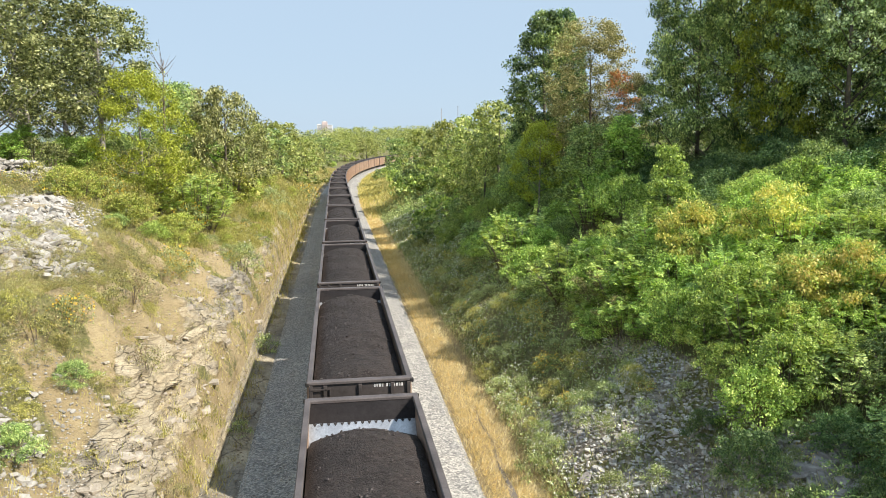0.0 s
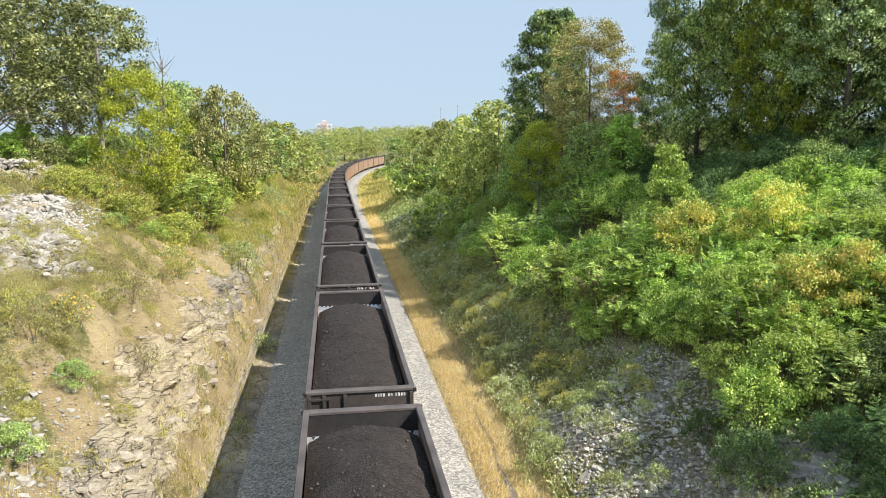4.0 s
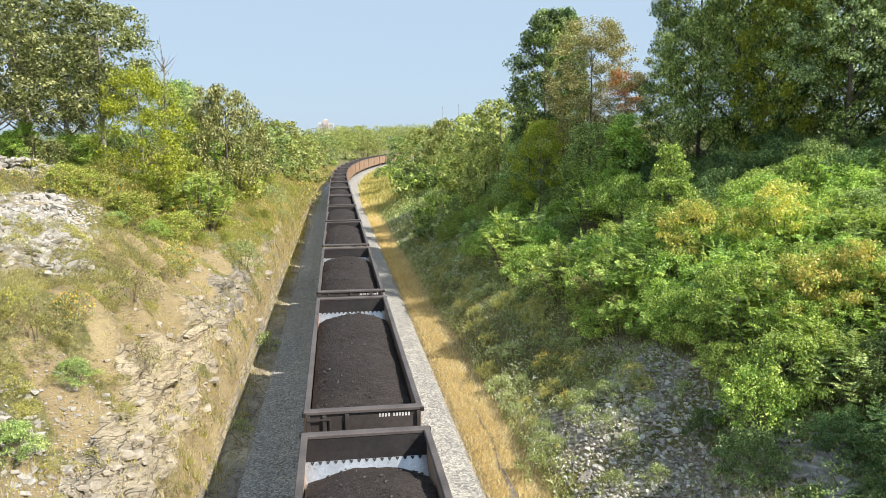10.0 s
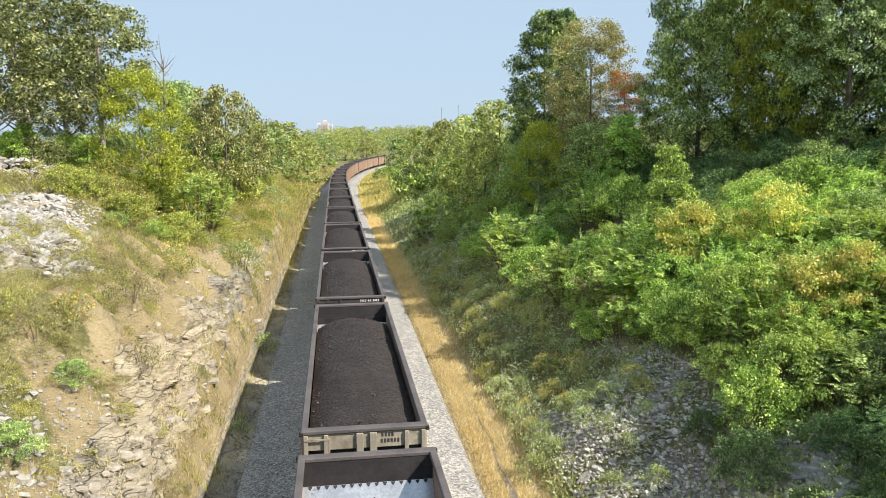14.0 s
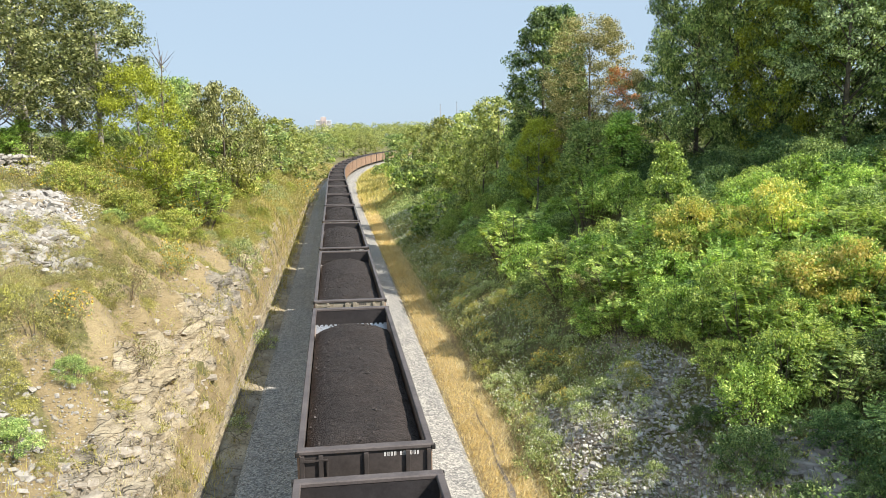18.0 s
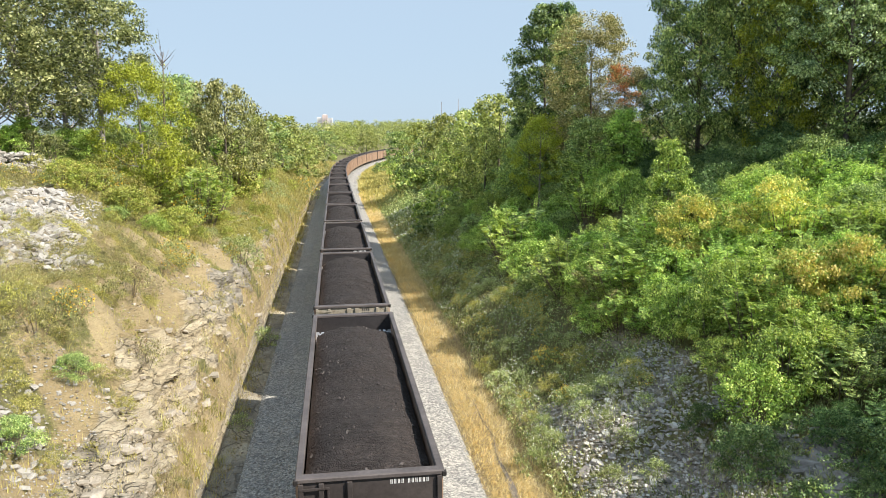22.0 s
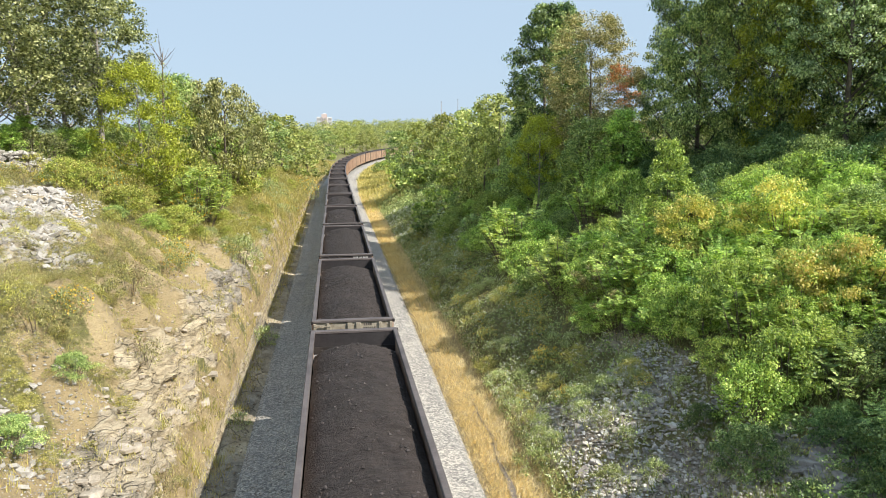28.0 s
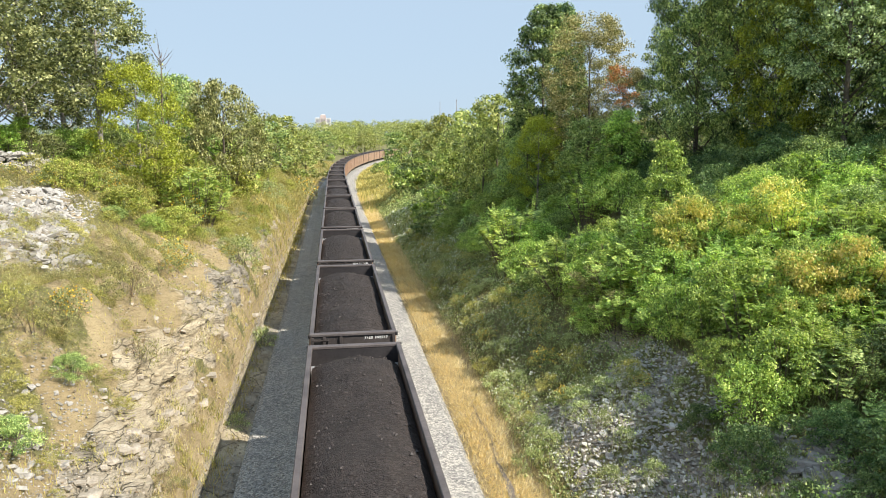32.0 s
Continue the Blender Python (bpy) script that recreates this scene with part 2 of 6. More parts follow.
TIMBER = surface("sleeper_timber", (0.05, 0.04, 0.03), (0.12, 0.095, 0.075), 2.0, 0.9, relief=0.01)
ROCK = surface("pale_rock", (0.317, 0.273, 0.211), (0.546, 0.484, 0.396), 0.9, 0.95, grain=9.0, relief=0.03, stain=(0.246, 0.167, 0.088), stain_at=(0.6, 0.75))
WHITE_ROCK = surface("white_rock", (0.30, 0.28, 0.25), (0.50, 0.475, 0.435), 1.2, 0.95, grain=8.0, relief=0.03, stain=(0.240, 0.192, 0.136), stain_at=(0.63, 0.78))
GREY_ROCK = surface("grey_rock", (0.192, 0.176, 0.160), (0.384, 0.360, 0.336), 1.0, 0.95, grain=8.0, relief=0.03, stain=(0.128, 0.096, 0.064), stain_at=(0.6, 0.75))
BARK = surface("bark", (0.07, 0.055, 0.04), (0.19, 0.16, 0.125), 2.0, 0.95, grain=7.0, relief=0.03)
PALE_BARK = surface("pale_bark", (0.2, 0.175, 0.15), (0.36, 0.33, 0.29), 2.0, 0.95, grain=7.0, relief=0.02)
TWIG = surface("dry_twig", (0.12, 0.095, 0.07), (0.26, 0.21, 0.16), 3.0, 0.95, relief=0.005)
WALL_PINK = surface("pale_cladding", (0.55, 0.44, 0.42), (0.68, 0.58, 0.56), 0.1, 0.9, relief=0.01)
WALL_WHITE = surface("white_cladding", (0.7, 0.7, 0.7), (0.82, 0.82, 0.82), 0.1, 0.9, relief=0.01)
GLASS_DARK = surface("window_grey", (0.30, 0.29, 0.30), (0.40, 0.39, 0.40), 0.2, 0.3, relief=0.001)
POLE = surface("pole_grey", (0.18, 0.17, 0.16), (0.3, 0.29, 0.28), 0.5, 0.7, relief=0.003)

G_DARK = leafy("leaf_dark", [(0.04, 0.08, 0.03), (0.08, 0.145, 0.048), (0.145, 0.23, 0.078), (0.27, 0.35, 0.13)])
G_OAK = leafy("leaf_oak", [(0.07, 0.09, 0.034), (0.135, 0.16, 0.055), (0.25, 0.27, 0.10), (0.46, 0.46, 0.22)], spread=0.02)
G_MID = leafy("leaf_mid", [(0.10, 0.18, 0.06), (0.225, 0.335, 0.108), (0.395, 0.51, 0.165), (0.59, 0.65, 0.245)], spread=0.03)
G_TREE = leafy("leaf_tree", [(0.06, 0.11, 0.034), (0.17, 0.25, 0.075), (0.38, 0.47, 0.14), (0.74, 0.77, 0.31)], 0.26, spread=0.03)
G_LIGHT = leafy("leaf_light", [(0.14, 0.245, 0.06), (0.27, 0.415, 0.095), (0.44, 0.58, 0.14), (0.69, 0.74, 0.23)], 0.28, spread=0.04)
G_SLOPE = leafy("leaf_slope", [(0.18, 0.18, 0.045), (0.29, 0.285, 0.07), (0.43, 0.41, 0.11), (0.60, 0.52, 0.19)], spread=0.03)
G_BUSH = leafy("leaf_bush", [(0.16, 0.215, 0.05), (0.28, 0.35, 0.075), (0.45, 0.50, 0.11), (0.66, 0.64, 0.18)], 0.28, spread=0.04)
G_RUST = leafy("leaf_rust", [(0.24, 0.17, 0.09), (0.33, 0.24, 0.13), (0.42, 0.33, 0.2)], 0.3)
G_YELLOW = leafy("leaf_yellow", [(0.19, 0.24, 0.03), (0.31, 0.37, 0.04), (0.44, 0.49, 0.055), (0.58, 0.60, 0.10)], 0.28, spread=0.02)
G_GOLD = leafy("leaf_gold", [(0.38, 0.42, 0.10), (0.57, 0.56, 0.14), (0.72, 0.65, 0.19), (0.70, 0.53, 0.20)], 0.28)
G_BROWN = leafy("leaf_brown", [(0.15, 0.16, 0.06), (0.25, 0.24, 0.095), (0.36, 0.33, 0.14), (0.48, 0.42, 0.20)], spread=0.0)
G_RED = leafy("leaf_red", [(0.44, 0.17, 0.08), (0.58, 0.24, 0.11), (0.64, 0.31, 0.15), (0.60, 0.37, 0.17)], 0.35, 0.0, False)
G_SAGE = leafy("leaf_sage", [(0.13, 0.13, 0.05), (0.23, 0.22, 0.085), (0.34, 0.32, 0.135), (0.48, 0.44, 0.21)], spread=0.02)
G_OLIVE = leafy("leaf_olive", [(0.12, 0.135, 0.045), (0.22, 0.235, 0.08), (0.37, 0.375, 0.145), (0.58, 0.56, 0.27)], spread=0.02)
G_WEED = leafy("leaf_weed", [(0.13, 0.18, 0.06), (0.265, 0.33, 0.115), (0.42, 0.48, 0.19), (0.60, 0.62, 0.33)], spread=0.03)
G_FAR = leafy("leaf_far", [(0.155, 0.205, 0.065), (0.265, 0.315, 0.097), (0.41, 0.445, 0.145), (0.59, 0.575, 0.24)], 0.32, spread=0.04)
# pale grey-green tones paint sunlight onto a crown
G_SUNLIT = leafy("leaf_sunlit", [(0.10, 0.16, 0.07), (0.24, 0.33, 0.15), (0.44, 0.53, 0.27), (0.68, 0.74, 0.46)], 0.25, spread=0.02)
# leaf tones greyed and blued: the haze of distance is in the colour
G_HILL = leafy("leaf_hill_hazed", [(0.179, 0.244, 0.176), (0.239, 0.313, 0.205), (0.319, 0.371, 0.235)], spread=0.1, contrast=False)
STRAW = leafy("dry_grass", [(0.62, 0.46, 0.21), (0.76, 0.60, 0.30), (0.84, 0.70, 0.41), (0.86, 0.77, 0.53)], 0.3, 0.0, contrast=False)
FADED = leafy("faded_grass", [(0.40, 0.32, 0.18), (0.56, 0.47, 0.29), (0.70, 0.61, 0.40), (0.80, 0.72, 0.52)], 0.3, 0.0, contrast=False)
HAY = leafy("grass_yellow", [(0.25, 0.24, 0.078), (0.39, 0.35, 0.12), (0.54, 0.46, 0.165), (0.64, 0.53, 0.22)], 0.3, 0.03, False)
PETAL_W = leafy("petal_white", [(0.55, 0.55, 0.5), (0.7, 0.7, 0.66), (0.75, 0.75, 0.7)], 0.2, 0.0, contrast=False)
PETAL_Y = leafy("petal_yellow", [(0.55, 0.33, 0.03), (0.68, 0.43, 0.04), (0.76, 0.53, 0.07)], 0.2, 0.0, contrast=False)


# ---- geometry helpers ----
class Geo:
    """Vertices and faces gathered for one mesh."""

    def __init__(self):
        self.v, self.f = [], []

    def quad(self, *p):
        n = len(self.v)
        self.v += [tuple(q) for q in p]
        self.f.append(tuple(range(n, n + len(p))))

    def box(self, x0, x1, y0, y1, z0, z1, taper=0.0):
        n = len(self.v)
        t = taper
        self.v += [(x0, y0, z0), (x1, y0, z0), (x1, y1, z0), (x0, y1, z0), (x0 + t, y0 + t, z1), (x1 - t, y0 + t, z1), (x1 - t, y1 - t, z1), (x0 + t, y1 - t, z1)]
        self.f += [tuple(n + i for i in q) for q in ((0, 3, 2, 1), (4, 5, 6, 7), (0, 1, 5, 4), (1, 2, 6, 5), (2, 3, 7, 6), (3, 0, 4, 7))]

    def prism(self, outline, axis, a, b):
        """An outline in the two other axes, drawn out along axis from a to b."""
        n, k = len(self.v), len(outline)
        for w in (a, b):
            for p, q in outline:
                self.v.append({"x": (w, p, q), "y": (p, w, q), "z": (p, q, w)}[axis])
        self.f += [(n + i, n + (i + 1) % k, n + k + (i + 1) % k, n + k + i) for i in range(k)]
        self.f += [tuple(n + i for i in reversed(range(k))), tuple(n + k + i for i in range(k))]

    def tube(self, pts, radii, sides=6):
        pts = [Vector(p) for p in pts]
        n0 = len(self.v)
        for i, p in enumerate(pts):
            d = (pts[min(i + 1, len(pts) - 1)] - pts[max(i - 1, 0)]).normalized()
            a = d.orthogonal().normalized()
            b = d.cross(a)
            for k in range(sides):
                w = 2 * math.pi * k / sides
                self.v.append(tuple(p + (a * math.cos(w) + b * math.sin(w)) * radii[i]))
        for i in range(len(pts) - 1):
            for k in range(sides):
                o, q = n0 + i * sides, (k + 1) % sides
                self.f.append((o + k, o + q, o + sides + q, o + sides + k))
        self.f.append(tuple(n0 + k for k in reversed(range(sides))))
        self.f.append(tuple(n0 + (len(pts) - 1) * sides + k for k in range(sides)))

    def mesh(self, name, mat, smooth=False):
        me = bpy.data.meshes.new(name)
        me.from_pydata(self.v, [], self.f)
        me.materials.append(mat)
        if smooth:
            me.polygons.foreach_set("use_smooth", [True] * len(me.polygons))
        return me


def rounded(me, width=0.012):
    """Bevels the edges of a mesh's sharp corners."""
    bm = bmesh.new()
    bm.from_mesh(me)
    bmesh.ops.recalc_face_normals(bm, faces=bm.faces)
    bmesh.ops.bevel(bm, geom=[e for e in bm.edges if e.calc_face_angle(0) > 0.6], offset=width, segments=1, affect="EDGES")
    bm.to_mesh(me)
    bm.free()
    return me


def part(name, me, parent, label="", at=None):
    ob = new(name, me)
    ob.parent = parent
    if at is not None:
        ob.matrix_basis = at
    return tagged(ob, label) if label else ob


def quads_mesh(name, verts, mat, per=4):
    """A mesh of loose faces of the same number of corners; verts: (n, per, 3)."""
    verts = np.asarray(verts, dtype=np.float32)
    n = len(verts)
    me = bpy.data.meshes.new(name)
    me.vertices.add(n * per)
    me.vertices.foreach_set("co", verts.ravel())
    me.loops.add(n * per)
    me.loops.foreach_set("vertex_index", np.arange(n * per, dtype=np.int32))
    me.polygons.add(n)
    me.polygons.foreach_set("loop_start", np.arange(n, dtype=np.int32) * per)
    me.polygons.foreach_set("loop_total", np.full(n, per, dtype=np.int32))
    me.materials.append(mat)
    me.update()
    return me


def unit(a):
    return a / np.maximum(np.linalg.norm(a, axis=-1, keepdims=True), 1e-9)


def leaves(rng, pts, size, aspect=0.5, lift=0.35, out=None):
    """Rhombic leaves at the points, of uneven size and turn. Returns (n, 4, 3)."""
    n = len(pts)
    nor = rng.normal(size=(n, 3))
    nor[:, 2] += lift * 2
    if out is not None:
        nor += out * 1.2
    nor = unit(nor)
    d = unit(np.cross(nor, rng.normal(size=(n, 3))))
    s = np.cross(nor, d)
    ln = (size * rng.uniform(0.6, 1.4, n))[:, None]
    droop = np.array([0, 0, -0.18])
    a, b = pts - d * ln * 0.5, pts + d * ln * 0.5 + droop * ln
    c, e = pts + s * ln * aspect * 0.5, pts - s * ln * aspect * 0.5
    return np.stack([a, c, b, e], 1)


# ---- the line of the track: straight, then a wide bend to the right on a slight rise ----
LINE_S = np.arange(-100.0, 1000.0, 1.0)
LINE_TURN = np.cumsum(np.clip((LINE_S - 115) / 81, 0, 1) * 0.0013)
LINE_X = np.cumsum(np.sin(LINE_TURN))
LINE_Y = np.cumsum(np.cos(LINE_TURN)) - 101.0
LINE_Z = np.cumsum(np.clip((LINE_S - 123) / 100, 0, 1) * 0.0036)


def on_line(s, u=0.0, z=0.0):
    """A place u metres right of the track's middle and z above the rails, s metres along it, and the heading there."""
    a = float(np.interp(s, LINE_S, LINE_TURN))
    return (float(np.interp(s, LINE_S, LINE_X)) + u * math.cos(a), float(np.interp(s, LINE_S, LINE_Y)) - u * math.sin(a), float(np.interp(s, LINE_S, LINE_Z)) + z), a


def to_line(x, y):
    """Distance along the track and to its right, for arrays of places."""
    x, y = np.atleast_1d(x).astype(float), np.atleast_1d(y).astype(float)
    s, u = np.empty_like(x), np.empty_like(x)
    keep = slice(0, None, 4)
    lx, ly, la, ls = LINE_X[keep], LINE_Y[keep], LINE_TURN[keep], LINE_S[keep]
    for i in range(0, len(x), 4000):
        px, py = x[i:i + 4000], y[i:i + 4000]
        k = ((px[:, None] - lx) ** 2 + (py[:, None] - ly) ** 2).argmin(1)
        dx, dy = px - lx[k], py - ly[k]
        s[i:i + 4000] = ls[k] + dx * np.sin(la[k]) + dy * np.cos(la[k])
        u[i:i + 4000] = dx * np.cos(la[k]) - dy * np.sin(la[k])
    straight = y < 110
    return np.where(straight, y, s), np.where(straight, x, u)


# heights of the cutting's sides, by distance from the track, at stations along it
KNOTS = np.array([-400, -120, -60, -30, -20, -15, -12.5, -10, -8, -6.3, -5.6, -5.0, -4.2, -3.6, 3.6, 4.3, 6.0, 8.2, 10.5, 13, 17, 25, 40, 120, 400])
STATION, SIDES = [], []


def station(s, left, right):
    """Heights left and right of the ballast at one place along the track."""
    STATION.append(s)
    SIDES.append(left + [-0.45, -0.55, -0.8, -0.8, -0.5, -0.45] + right)


station(-60, [10.0, 10.0, 9.6, 9.2, 8.4, 7.3, 6.0, 4.1, 2.3, 0.9, 0.2], [0.3, 1.0, 2.0, 4.2, 7.6, 9.0, 10.0, 10.0])
station(10, [10.0, 10.0, 9.6, 9.2, 8.4, 7.3, 6.0, 4.1, 2.3, 0.9, 0.2], [0.4, 1.0, 2.0, 4.2, 7.6, 9.0, 10.0, 10.0])
station(24, [10.0, 10.0, 9.6, 9.2, 8.4, 7.3, 6.0, 4.2, 2.6, 1.0, 0.2], [1.0, 2.4, 4.1, 6.5, 8.6, 9.3, 10, 10])
station(36, [10.0, 10.0, 9.6, 9.2, 8.5, 7.4, 6.3, 4.9, 3.7, 2.4, 1.2], [1.0, 2.6, 4.6, 7.0, 8.8, 9.5, 10, 10])
station(48, [10.0, 10.0, 9.6, 9.3, 8.8, 7.8, 6.9, 5.6, 4.4, 2.9, 1.75], [1.0, 2.5, 4.4, 6.8, 8.6, 9.5, 10, 10])
station(80, [10.0, 9.8, 9.6, 9.4, 9.0, 8.4, 7.6, 6.2, 5.0, 3.6, 2.3], [0.8, 2.0, 3.8, 6.0, 8.2, 9.5, 10, 11])
station(130, [12.0, 9.4, 9.0, 8.5, 7.6, 6.8, 6.0, 5.2, 4.2, 2.8, 1.7], [0.5, 1.9, 3.4, 5.2, 7.2, 9.0, 10.0, 12.0])
station(200, [12.0, 6.0, 4.5, 3.5, 3.0, 2.8, 2.5, 2.2, 1.7, 0.9, 0.4], [-0.35, 0.1, 0.8, 2.2, 4.5, 7.0, 10.0, 13.0])
station(320, [12.0, 6.0, 4.0, 3.0, 2.0, 1.6, 1.3, 1.0, 0.7, 0.3, 0.0], [-0.3, 0.0, 0.5, 1.5, 3.5, 6.0, 10.0, 14.0])
station(1000, [12.0, 8.0, 6.0, 4.0, 3.0, 2.5, 2.0, 1.5, 1.0, 0.5, 0.2], [-0.3, 0.0, 0.5, 1.5, 3.5, 6.0, 11.0, 16.0])
STATION, SIDES = np.array(STATION), np.array(SIDES)


@functools.lru_cache(None)
def wave_set(seed):
    r = np.random.default_rng(seed)
    rows = [(r.uniform(0, 6.28), r.uniform(0.6, 1.8), r.uniform(0, 6.28)) for i in range(9)]
    return np.array([(math.cos(a), math.sin(a), f * 6.28, p) for a, f, p in rows]).T


def waves(x, y, size, seed):
    """Smooth uneven waves between about -1 and 1."""
    dx, dy, f, p = wave_set(seed)
    return np.sin((x[..., None] * dx + y[..., None] * dy) * (f / size) + p).sum(-1) / 4.0


def gully(s, u):
    """Ridges (1) and hollows (-1) that run slantwise down the sandy slope, and how far they show."""
    phase = (s + 0.87 * u - 22.5 + 0.5 * np.sin(u * 1.1 + s * 0.3)) / 3.7
    show = np.clip((s - 19) / 4, 0, 1) * np.clip((50 - s) / 8, 0, 1) * np.clip((u + np.interp(s, [20, 34], [10.6, 13.0])) / 1.5, 0, 1) * np.clip((-6.6 - u) / 1.4, 0, 1)
    return np.sin(phase * 6.283), show


def height(x, y):
    """Height of the ground and the masks of rock and sand."""
    x, y = np.atleast_1d(x).astype(float), np.atleast_1d(y).astype(float)
    s, u = to_line(x, y)
    i = np.clip(np.searchsorted(STATION, s) - 1, 0, len(STATION) - 2)
    f = np.clip((s - STATION[i]) / (STATION[i + 1] - STATION[i]), 0, 1)
    f = f * f * (3 - 2 * f)
    uu = u + np.where(np.abs(u) > 5.2, waves(x, y, 9, 3) * np.clip((np.abs(u) - 5.2) * 0.3, 0, 0.9), 0)
    j = np.clip(np.searchsorted(KNOTS, uu) - 1, 0, len(KNOTS) - 2)
    g = np.clip((uu - KNOTS[j]) / (KNOTS[j + 1] - KNOTS[j]), 0, 1)
    z = (SIDES[i, j] * (1 - g) + SIDES[i, j + 1] * g) * (1 - f) + (SIDES[i + 1, j] * (1 - g) + SIDES[i + 1, j + 1] * g) * f
    z += np.interp(s, LINE_S, LINE_Z)
    away = np.clip((np.abs(u) - 5.0) / 4.0, 0, 1)
    rough = np.clip(1 - s / 220, 0.2, 1)
    z += away * rough * (waves(x, y, 5.0, 5) * 0.22 + waves(x, y, 1.7, 6) * 0.09 + waves(x, y, 0.8, 16) * 0.04)
    ridge, show = gully(s, u)
    z += show * 0.34 * ridge
    # broken ledges on the rock face
    brink = np.interp(s, [0, 24, 36, 48, 90, 130], [-8.8, -8.4, -7.6, -6.9, -6.4, -5.4]) + waves(x, y, 6.0, 18) * 0.5
    face = np.clip((u - brink) / 0.5, 0, 1) * np.clip((-4.9 - u) / 0.35, 0, 1) * np.clip((100 - s) / 30, 0, 1)
    step = 0.42
    k = (z + waves(x, y, 3.0, 8) * 0.35 + y * 0.02) / step
    z += face * ((np.floor(k) + np.clip((k - np.floor(k)) * 4 - 1.5, 0, 1) - k) * step * 0.85 + waves(x, y, 0.7, 9) * 0.08)
    # distant hills
    r = np.hypot(x, y)
    z += np.clip((r - 500) / 900, 0, 1) * (-6 + 16 * np.clip(np.arctan2(x, y) * 3.2 + 0.25, 0, 1) + 3 * np.sin(np.arctan2(x, y) * 17 + 1.0))
    scree = ((u > 6.4) & (u < 12.0) & (s < 36)) * np.clip(0.55 + 0.5 * waves(x, y, 4.0, 11), 0, 1) * np.clip((36 - s) / 8, 0, 1)
    pile = np.clip((u + 18.0) / 1.5, 0, 1) * np.clip((-12.4 - u) / 0.8, 0, 1) * np.clip(6.4 - np.abs(s - 34.2 + (u + 13.0) * 1.7), 0, 1)
    # a second heap of blocks further up the slope
    pile = np.maximum(pile, np.clip(2.6 - np.hypot(np.clip(np.abs(x + 20.6) - 2.6, 0, None), y - 50.8), 0, 1))
    apron = np.clip((-5.7 - u + waves(x, y, 3.0, 21) * 0.35) / 0.6, 0.15, 1)
    rock = np.maximum(np.maximum(face * apron, scree * 0.9), pile * 0.85)
    rock = np.maximum(rock, np.where((u > -5.2) & (u < -3.9), 0.75, 0.0))
    top = np.interp(s, [10, 24, 34, 48, 80, 110], [-9.6, -10.2, -11.2, -10.2, -8.5, -6.0])
    sand = np.where(((u > -5.3) & (u < -3.9)) | ((u > 3.9) & (u < 6.1)), 1.0, 0.0) + np.clip((u - top) / 2.0, 0, 1) * np.clip((-4.3 - u) / 0.3, 0, 1) * np.clip((130 - s) / 40, 0, 1) * np.clip(0.75 + 0.5 * waves(x, y, 3.5, 12), 0, 1)
    sand = np.clip(sand + show * np.clip(ridge * 1.2 + 0.4, 0, 1), 0, 1.2)
    return z, rock, sand


def ground_at(x, y):
    return float(height(x, y)[0][0])


def spread_lines(near, far, step, growth, limit):
    out, p, d = [], near, step
    while p < far:
        out.append(p)
        p += d
    while p < limit:
        out.append(p)
        d *= growth
        p += d
    return out + [limit]


def make_ground():
    right = spread_lines(0.0, 21.0, 0.25, 1.13, 4000.0)
    left = [p for p in spread_lines(0.0, 20.0, 0.25, 1.13, 4000.0) if not 4.3 < p < 9.3] + list(np.arange(4.3, 9.3, 0.1))
    xs = np.array([-p for p in reversed(sorted(left)[1:])] + right)
    ys = np.array([-400, -150, -60, -20, 0, 6] + spread_lines(11.0, 56.0, 0.17, 1.035, 4600.0))
    gx, gy = np.meshgrid(xs, ys)
    z, rock, sand = height(gx.ravel(), gy.ravel())
    co = np.stack([gx.ravel(), gy.ravel(), z], 1)
    # blocks of the rock face stand out unevenly
    px, py, pz = co[:, 0], co[:, 1], co[:, 2]
    face = (rock > 0.4) & (px < 0)
    row = np.floor((pz + py * 0.02) / 0.42)
    length = 0.7 + 1.1 * np.modf(np.abs(np.sin(row * 12.9)) * 43.7)[0]
    cell = np.floor(py / length + row * 0.37)
    jut = np.modf(np.abs(np.sin(row * 127.1 + cell * 311.7)) * 43758.5)[0]
    co[:, 0] += np.where(face, (jut - 0.4) * 0.5 * np.clip((100 - py) / 40, 0, 1) * np.clip((-5.3 - px) / 0.9, 0.1, 1), 0)
    w, h = len(xs), len(ys)
    k = (np.arange(h - 1)[:, None] * w + np.arange(w - 1)).ravel()
    faces = np.stack([k, k + 1, k + w + 1, k + w], 1)
    me = bpy.data.meshes.new("ground")
    me.vertices.add(len(co))
    me.vertices.foreach_set("co", co.astype(np.float32).ravel())
    me.loops.add(faces.size)
    me.loops.foreach_set("vertex_index", faces.astype(np.int32).ravel())
    me.polygons.add(len(faces))
    me.polygons.foreach_set("loop_start", np.arange(len(faces), dtype=np.int32) * 4)
    me.polygons.foreach_set("loop_total", np.full(len(faces), 4, dtype=np.int32))
    me.update()
    cover = me.color_attributes.new("cover", "FLOAT_COLOR", "POINT")
    cover.data.foreach_set("color", np.stack([rock, sand, rock * 0, rock * 0 + 1], 1).astype(np.float32).ravel())
    me.materials.append(SOIL)
    return tagged(new("ground", me), "earth cutting with pale rock face, sandy slopes and weeds", "ground", kind="structure")


GROUND = make_ground()


def strip(name, section, s_values, mat):
    g = Geo()
    for s in s_values:
        for u, z in section:
            g.v.append(on_line(s, u, z)[0])
    n = len(section)
    for i in range(len(s_values) - 1):
        for j in range(n - 1):
            g.f.append((i * n + j, i * n + j + 1, (i + 1) * n + j + 1, (i + 1) * n + j))
    return g.mesh(name, mat)


